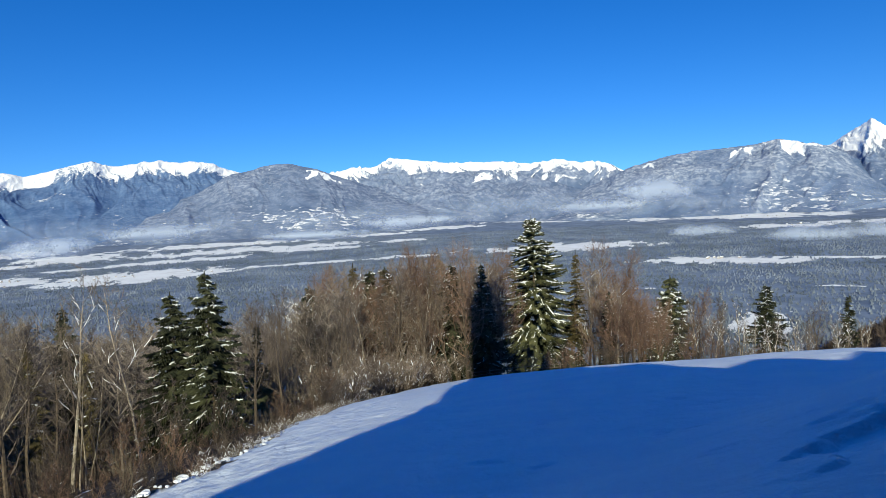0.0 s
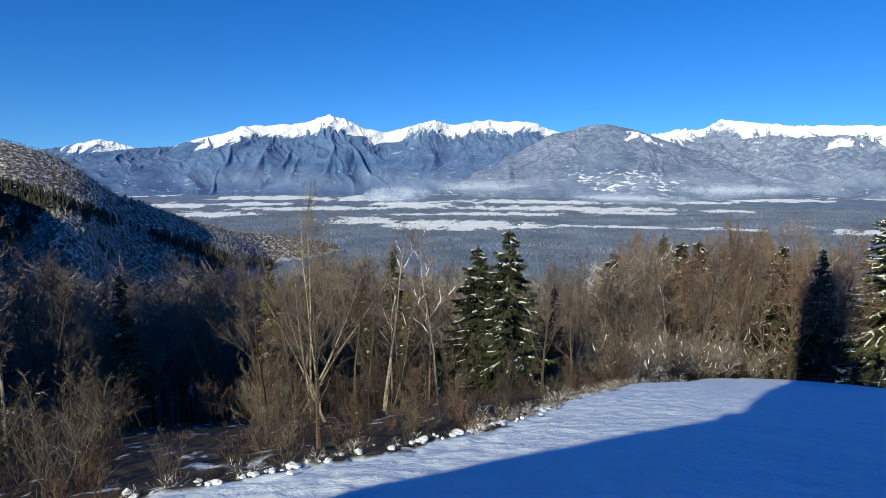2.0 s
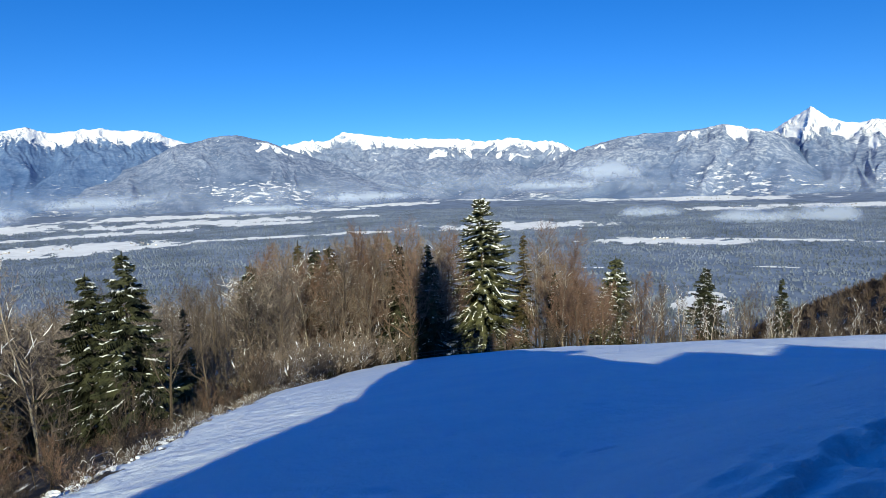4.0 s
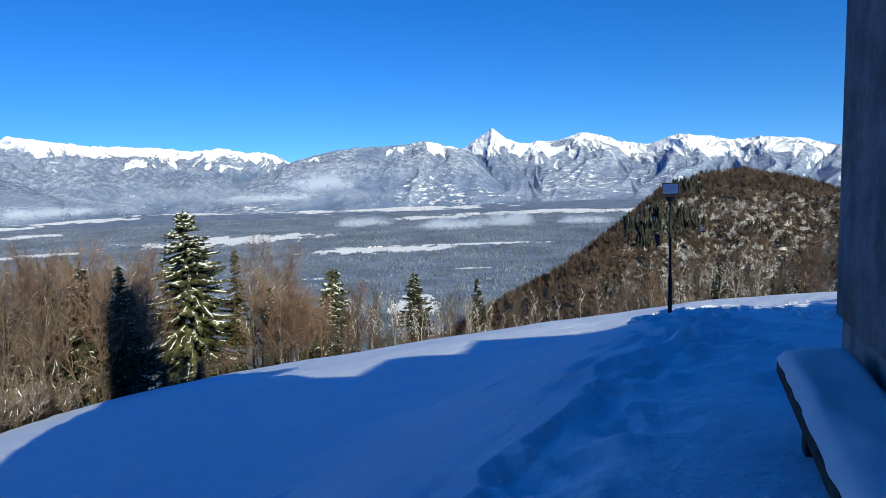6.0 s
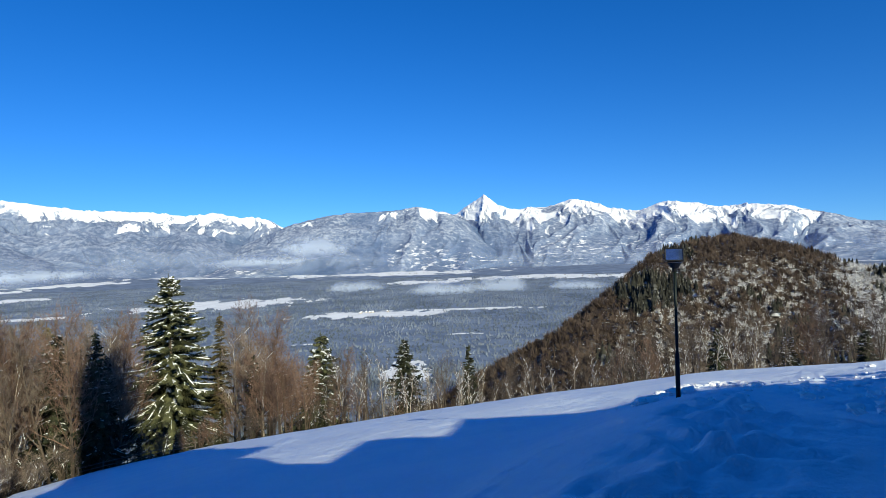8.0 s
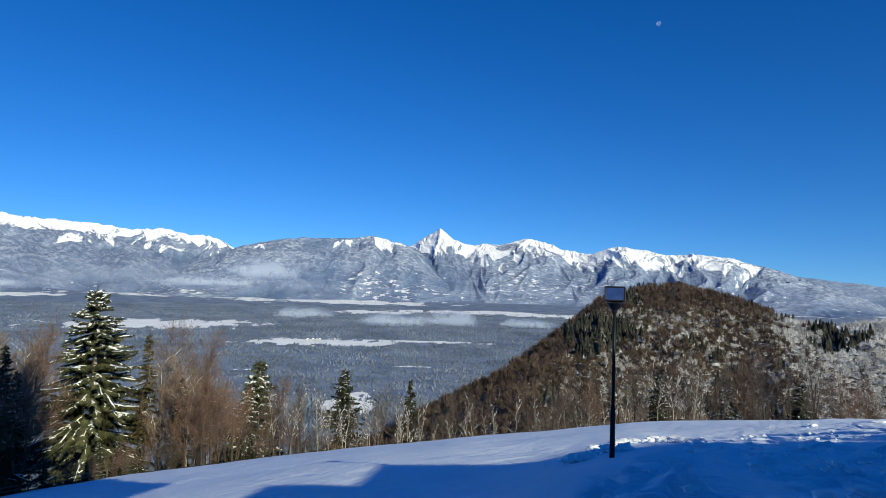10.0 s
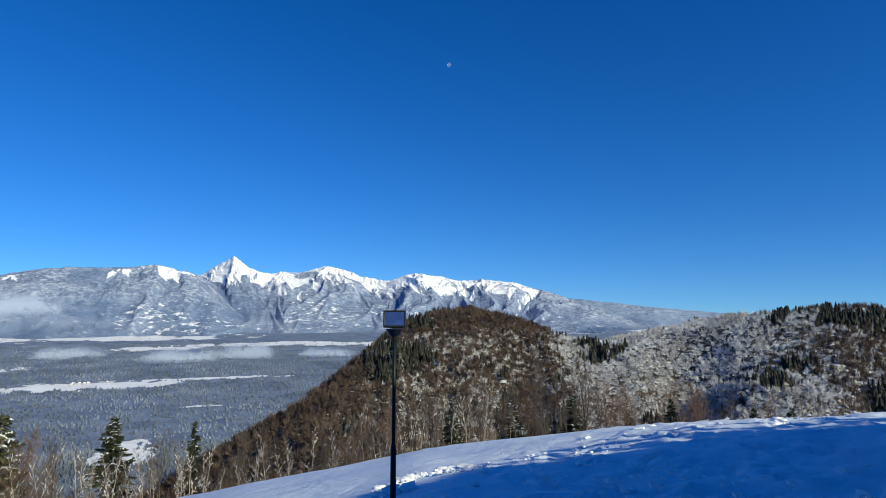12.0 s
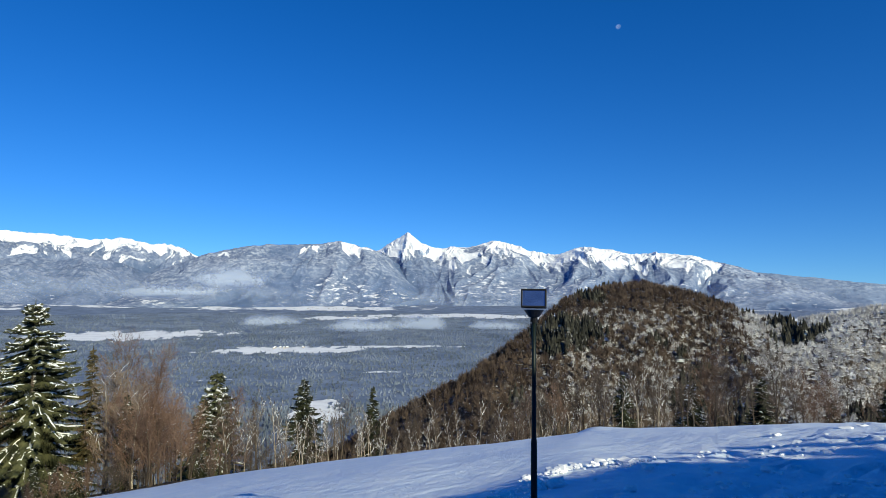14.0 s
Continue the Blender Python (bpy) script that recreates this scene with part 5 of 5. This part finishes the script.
az, r, P, H = az[ok], r[ok], P[ok], np.minimum((top - P[:, 2])[ok], 21)
P[:, 2] = P[:, 2] - 0.3
k = (g.random(len(P)) + 0.5 * fbm(P[:, 0] / 25, P[:, 1] / 25, 115) + 0.25 * step(80, 200, r)) * step(80, 125, r)
spread_mesh("slope_wood", "dense brown leafless wood down the slope", (MID, M_twig_slope), P[k < 0.36], H[k < 0.36], 9)
spread_mesh("frosted_slope_wood", "frosted leafless wood down the slope", (MID, M_far_frost), P[k >= 0.36], H[k >= 0.36], 10)

az, r, P, g = polar_points(52000, 34, 76, 130, 1400, 91)
lc = left_reach(az)
below = np.degrees(np.arctan2(P[:, 2], r))
brow = curve(az, [(36, -9), (47, -7.4), (54, -4.6), (59, -2.4), (66, 0.0), (74, 1.5), (95, 3)])      # the belt of conifers across the hill
upper = step(-0.2, 0.9, below - brow + 0.5 * fbm(P[:, 0] / 40, P[:, 1] / 40, 95, 2))
crestline = step(40, 12, np.abs(r - lc))
ok = (r < lc + 60) & (g.random(len(r)) < (0.3 + 0.7 * step(900, 300, lc - r)) ) & (P[:, 2] > -145 + 0.0135 * r + 3)
az, r, P, upper, below, brow, crestline = (a[ok] for a in (az, r, P, upper, below, brow, crestline))
belt = np.exp(-((below - brow + 0.5) / 0.55) ** 2)
con = fbm(P[:, 0] / 70, P[:, 1] / 70, 94) + 0.5 * g.normal(0, 0.4, len(P)) + 0.75 * belt - 0.35 * upper > 0.36
size = g.uniform(4.5, 8.5, len(P)) * (1 - 0.4 * upper)
brown = (~con) & (g.random(len(P)) < 0.25 + 0.55 * crestline)
spread_mesh("left_hill_conifers", "dark conifers with snow on the shaded hill", (CON_S, M_far_needle), P[con], size[con] * 1.25, 4)
spread_mesh("left_hill_wood", "frosted leafless wood on the shaded hill", (BARE_F, M_left), P[~con & ~brown], size[~con & ~brown], 5)
spread_mesh("left_hill_brown_wood", "brown leafless wood on the brow of the shaded hill", (BARE_F, M_far_brown), P[brown], size[brown], 15)

az, r, P, g = polar_points(100000, -56, 62, 620, 2500, 101)
drop = np.degrees(np.arctan2(P[:, 2], r))
flat = np.abs(P[:, 2] - (-145 + 0.0135 * r)) < 6
ok = flat & (field_amount(az, drop) < 0.4) & (g.random(len(r)) < 0.45 + 0.55 * step(2700, 900, r))
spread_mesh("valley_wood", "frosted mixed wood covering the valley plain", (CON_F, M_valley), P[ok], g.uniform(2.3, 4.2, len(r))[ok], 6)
az, r, P, g = polar_points(26000, -52, 60, 300, 720, 103)
drop = np.degrees(np.arctan2(P[:, 2], r))
ok = (np.abs(P[:, 2] - (-145 + 0.0135 * r)) < 6) & (field_amount(az, drop) < 0.4)
few = ok & (g.random(len(r)) < 0.28)
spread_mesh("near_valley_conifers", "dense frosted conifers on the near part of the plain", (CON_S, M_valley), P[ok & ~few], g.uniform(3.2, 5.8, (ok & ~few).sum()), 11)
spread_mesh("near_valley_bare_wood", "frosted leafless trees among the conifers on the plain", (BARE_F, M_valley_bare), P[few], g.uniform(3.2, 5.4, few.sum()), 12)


# ---- morning mist over the plain, and haze shells before the mountains ----
def mist_build(nt, bs):
    nt.nodes.remove(bs)
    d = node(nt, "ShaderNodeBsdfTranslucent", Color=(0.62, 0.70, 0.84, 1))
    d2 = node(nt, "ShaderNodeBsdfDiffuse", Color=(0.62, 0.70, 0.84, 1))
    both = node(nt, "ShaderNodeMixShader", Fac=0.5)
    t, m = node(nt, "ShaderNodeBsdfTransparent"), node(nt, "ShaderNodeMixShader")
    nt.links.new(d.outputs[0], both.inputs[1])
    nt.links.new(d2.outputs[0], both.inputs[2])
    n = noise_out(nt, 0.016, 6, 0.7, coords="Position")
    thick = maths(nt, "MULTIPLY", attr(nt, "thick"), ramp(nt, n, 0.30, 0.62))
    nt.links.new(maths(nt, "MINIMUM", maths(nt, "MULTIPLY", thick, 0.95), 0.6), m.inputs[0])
    nt.links.new(t.outputs[0], m.inputs[1])
    nt.links.new(both.outputs[0], m.inputs[2])
    nt.links.new(m.outputs[0], nt.nodes["Material Output"].inputs["Surface"])


M_mist = material("thin_mist_and_haze", mist_build)


def mist_bank(az, el, r, wide, high, seed):
    """A low bank of mist that thins out towards its rim; the widest stand in for haze."""
    u, v = np.meshgrid(np.linspace(0, 2 * np.pi, 72, endpoint=True), np.linspace(-0.5 * np.pi, 0.5 * np.pi, 25))
    x, y, z = np.cos(v) * np.cos(u), np.cos(v) * np.sin(u), np.sin(v)
    rho = np.sqrt(x * x + z * z)
    lump = 1 + 0.3 * fbm(x * 2 + seed, z * 2 + y + seed, 7)
    me = mesh_of("mist_bank", np.stack([x * wide * lump, y * wide * 0.4, z * high * lump], -1), grid_faces(25, 72), [M_mist], smooth=True)
    # banks over 300 wide are faint shells added as distance haze
    add_attr(me, "thick", np.clip(1 - rho, 0, 1) ** 0.8 * (0.24 if wide > 300 else 1.4))
    ob = tagged(new("mist_bank", me), "thin pale bluish shell of mist and added haze over the valley", "mist", kind="stuff")
    ob.visible_shadow = False
    a = radians(az)
    ob.matrix_world = Matrix.Translation((-math.sin(a) * r, math.cos(a) * r, r * math.tan(radians(el)))) @ Matrix.Rotation(a, 4, "Z")


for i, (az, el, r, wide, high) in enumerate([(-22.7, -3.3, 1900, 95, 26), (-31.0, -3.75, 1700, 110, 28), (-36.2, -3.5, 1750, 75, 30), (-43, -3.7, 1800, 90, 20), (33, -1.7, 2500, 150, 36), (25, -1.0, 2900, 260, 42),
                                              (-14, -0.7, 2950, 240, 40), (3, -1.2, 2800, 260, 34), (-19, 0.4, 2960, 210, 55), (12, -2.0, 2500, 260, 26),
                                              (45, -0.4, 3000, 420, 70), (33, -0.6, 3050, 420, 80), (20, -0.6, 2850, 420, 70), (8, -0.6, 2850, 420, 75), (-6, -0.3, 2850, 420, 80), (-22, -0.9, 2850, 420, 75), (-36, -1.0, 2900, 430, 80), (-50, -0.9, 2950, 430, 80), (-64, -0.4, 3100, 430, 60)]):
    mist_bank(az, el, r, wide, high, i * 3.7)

# ---- villages on the plain ----
def village_house():
    root = new("village_house")
    bm = prism_box(bmesh.new(), -2.2, 2.2, -1.7, 1.7, -0.8, 2.2)
    part("wall", bm, M_house, root)
    bm = bmesh.new()
    v = [bm.verts.new(p) for p in ((-2.5, -2.0, 2.2), (2.5, -2.0, 2.2), (2.5, 2.0, 2.2), (-2.5, 2.0, 2.2), (-2.5, 0, 3.9), (2.5, 0, 3.9))]
    for f in ((0, 1, 5, 4), (2, 3, 4, 5), (1, 2, 5), (3, 0, 4), (3, 2, 1, 0)):
        bm.faces.new([v[i] for i in f])
    part("roof", bm, M_roof, root, "snowy gable roof")
    return tagged(root, "tiny distant village house with a snowy roof", "house", "village houses")


house = village_house()
for az, drop, wa, wd, n in ((37, -4.25, 2.5, 0.12, 22), (29, -4.45, 3.0, 0.10, 12), (22, -4.55, 1.5, 0.10, 8), (34, -3.0, 3, 0.15, 14), (20, -2.65, 5, 0.15, 16), (-17, -1.85, 5, 0.10, 22), (-27, -2.15, 4, 0.08, 14), (-42, -2.8, 5, 0.10, 20),
                            (-24, -5.7, 2.5, 0.08, 7), (48, -1.4, 5, 0.12, 14), (-30, -2.95, 1.5, 0.08, 5)):
    for _ in range(n):
        a, d = az + rng.normal(0, wa * 0.5), drop + rng.normal(0, wd)
        r = 145 / (math.tan(radians(-d)) + 0.0135)
        x, y = -math.sin(radians(a)) * r, math.cos(radians(a)) * r
        z = float(land_z(np.array([x]), np.array([y]))[0])
        copy_thing(house, pose(x, y, z + 0.3, 0, 0, rng.uniform(0, 180))).scale = [rng.uniform(0.6, 1.0)] * 3
for o in (*house.children_recursive, house):
    bpy.data.objects.remove(o)

# ---- low rail fence under the trees ----
fence = tagged(new("rail_fence"), "low weathered wooden rail fence under the trees", "fence")
fx = [3.0 + 2.6 * i for i in range(6)]
fz = [float(land_z(np.array([x]), np.array([88.6]))[0]) for x in fx]
for x, z in zip(fx, fz):
    part("post", prism_box(bmesh.new(), x - 0.07, x + 0.07, 88.5, 88.7, z - 0.3, z + 1.15, 0.02), M_wood, fence)
for k in (0.55, 1.0):
    for i in range(5):
        v, f = tubes([(fx[i], 88.45, fz[i] + k)], [(fx[i + 1], 88.45, fz[i + 1] + k)], [0.06], [0.05], 6)
        ob = new("rail", mesh_of("rail", v, f, [M_wood], smooth=True))
        ob.parent = fence


# ---- snow clods along the meadow rim and in the trodden snow ----
def clod(seed):
    g = np.random.default_rng(seed)
    bm = bmesh.new()
    bmesh.ops.create_icosphere(bm, subdivisions=2, radius=1.0)
    v = np.array([p.co for p in bm.verts])
    f = np.array([[p.index for p in q.verts] for q in bm.faces])
    bm.free()
    v = v * (1 + 0.7 * np.array([[noise.noise(Vector(p) * 1.9 + Vector((seed, 0, 0)))] for p in v]))
    return v * np.array([1, 0.75, 0.42]), f


CLODS = [clod(i) for i in range(5)]
g = np.random.default_rng(55)
spots, sizes = [], []
for _ in range(260):
    y = 6 + 50 * g.random() ** 1.7
    spots.append((float(edge_x(y)) + g.normal(0.0, 0.35), y))
    sizes.append(g.uniform(0.03, 0.09) if g.random() < 0.8 else g.uniform(0.09, 0.17))
for (ax, ay), (bx, by), n, w, big in (((17, 16.2), (25, 15.6), 36, 0.5, 0.10), ((25, 14.5), (33, 8.5), 80, 0.8, 0.12), ((26, 12.5), (34, 14), 40, 0.8, 0.10), ((19, 12), (33, 9.5), 150, 2.2, 0.10), ((11, 7), (30, 10.5), 90, 1.4, 0.08), ((15.0, 14.2), (17.2, 15.0), 34, 0.22, 0.35), ((18.5, 16.5), (22.5, 16.3), 40, 0.22, 0.25)):
    for _ in range(n):
        t = g.random()
        spots.append((ax + (bx - ax) * t + g.normal(0, w), ay + (by - ay) * t + g.normal(0, w)))
        sizes.append(g.uniform(0.03, 0.10) if g.random() > big else g.uniform(0.10, 0.24))
P = np.array(spots)
P = np.column_stack([P, land_z(P[:, 0], P[:, 1]) + 0.005])
spread_mesh("snow_clods", "small lumps of thrown up snow on the meadow", (CLODS, M_snow), P, np.array(sizes), 8)
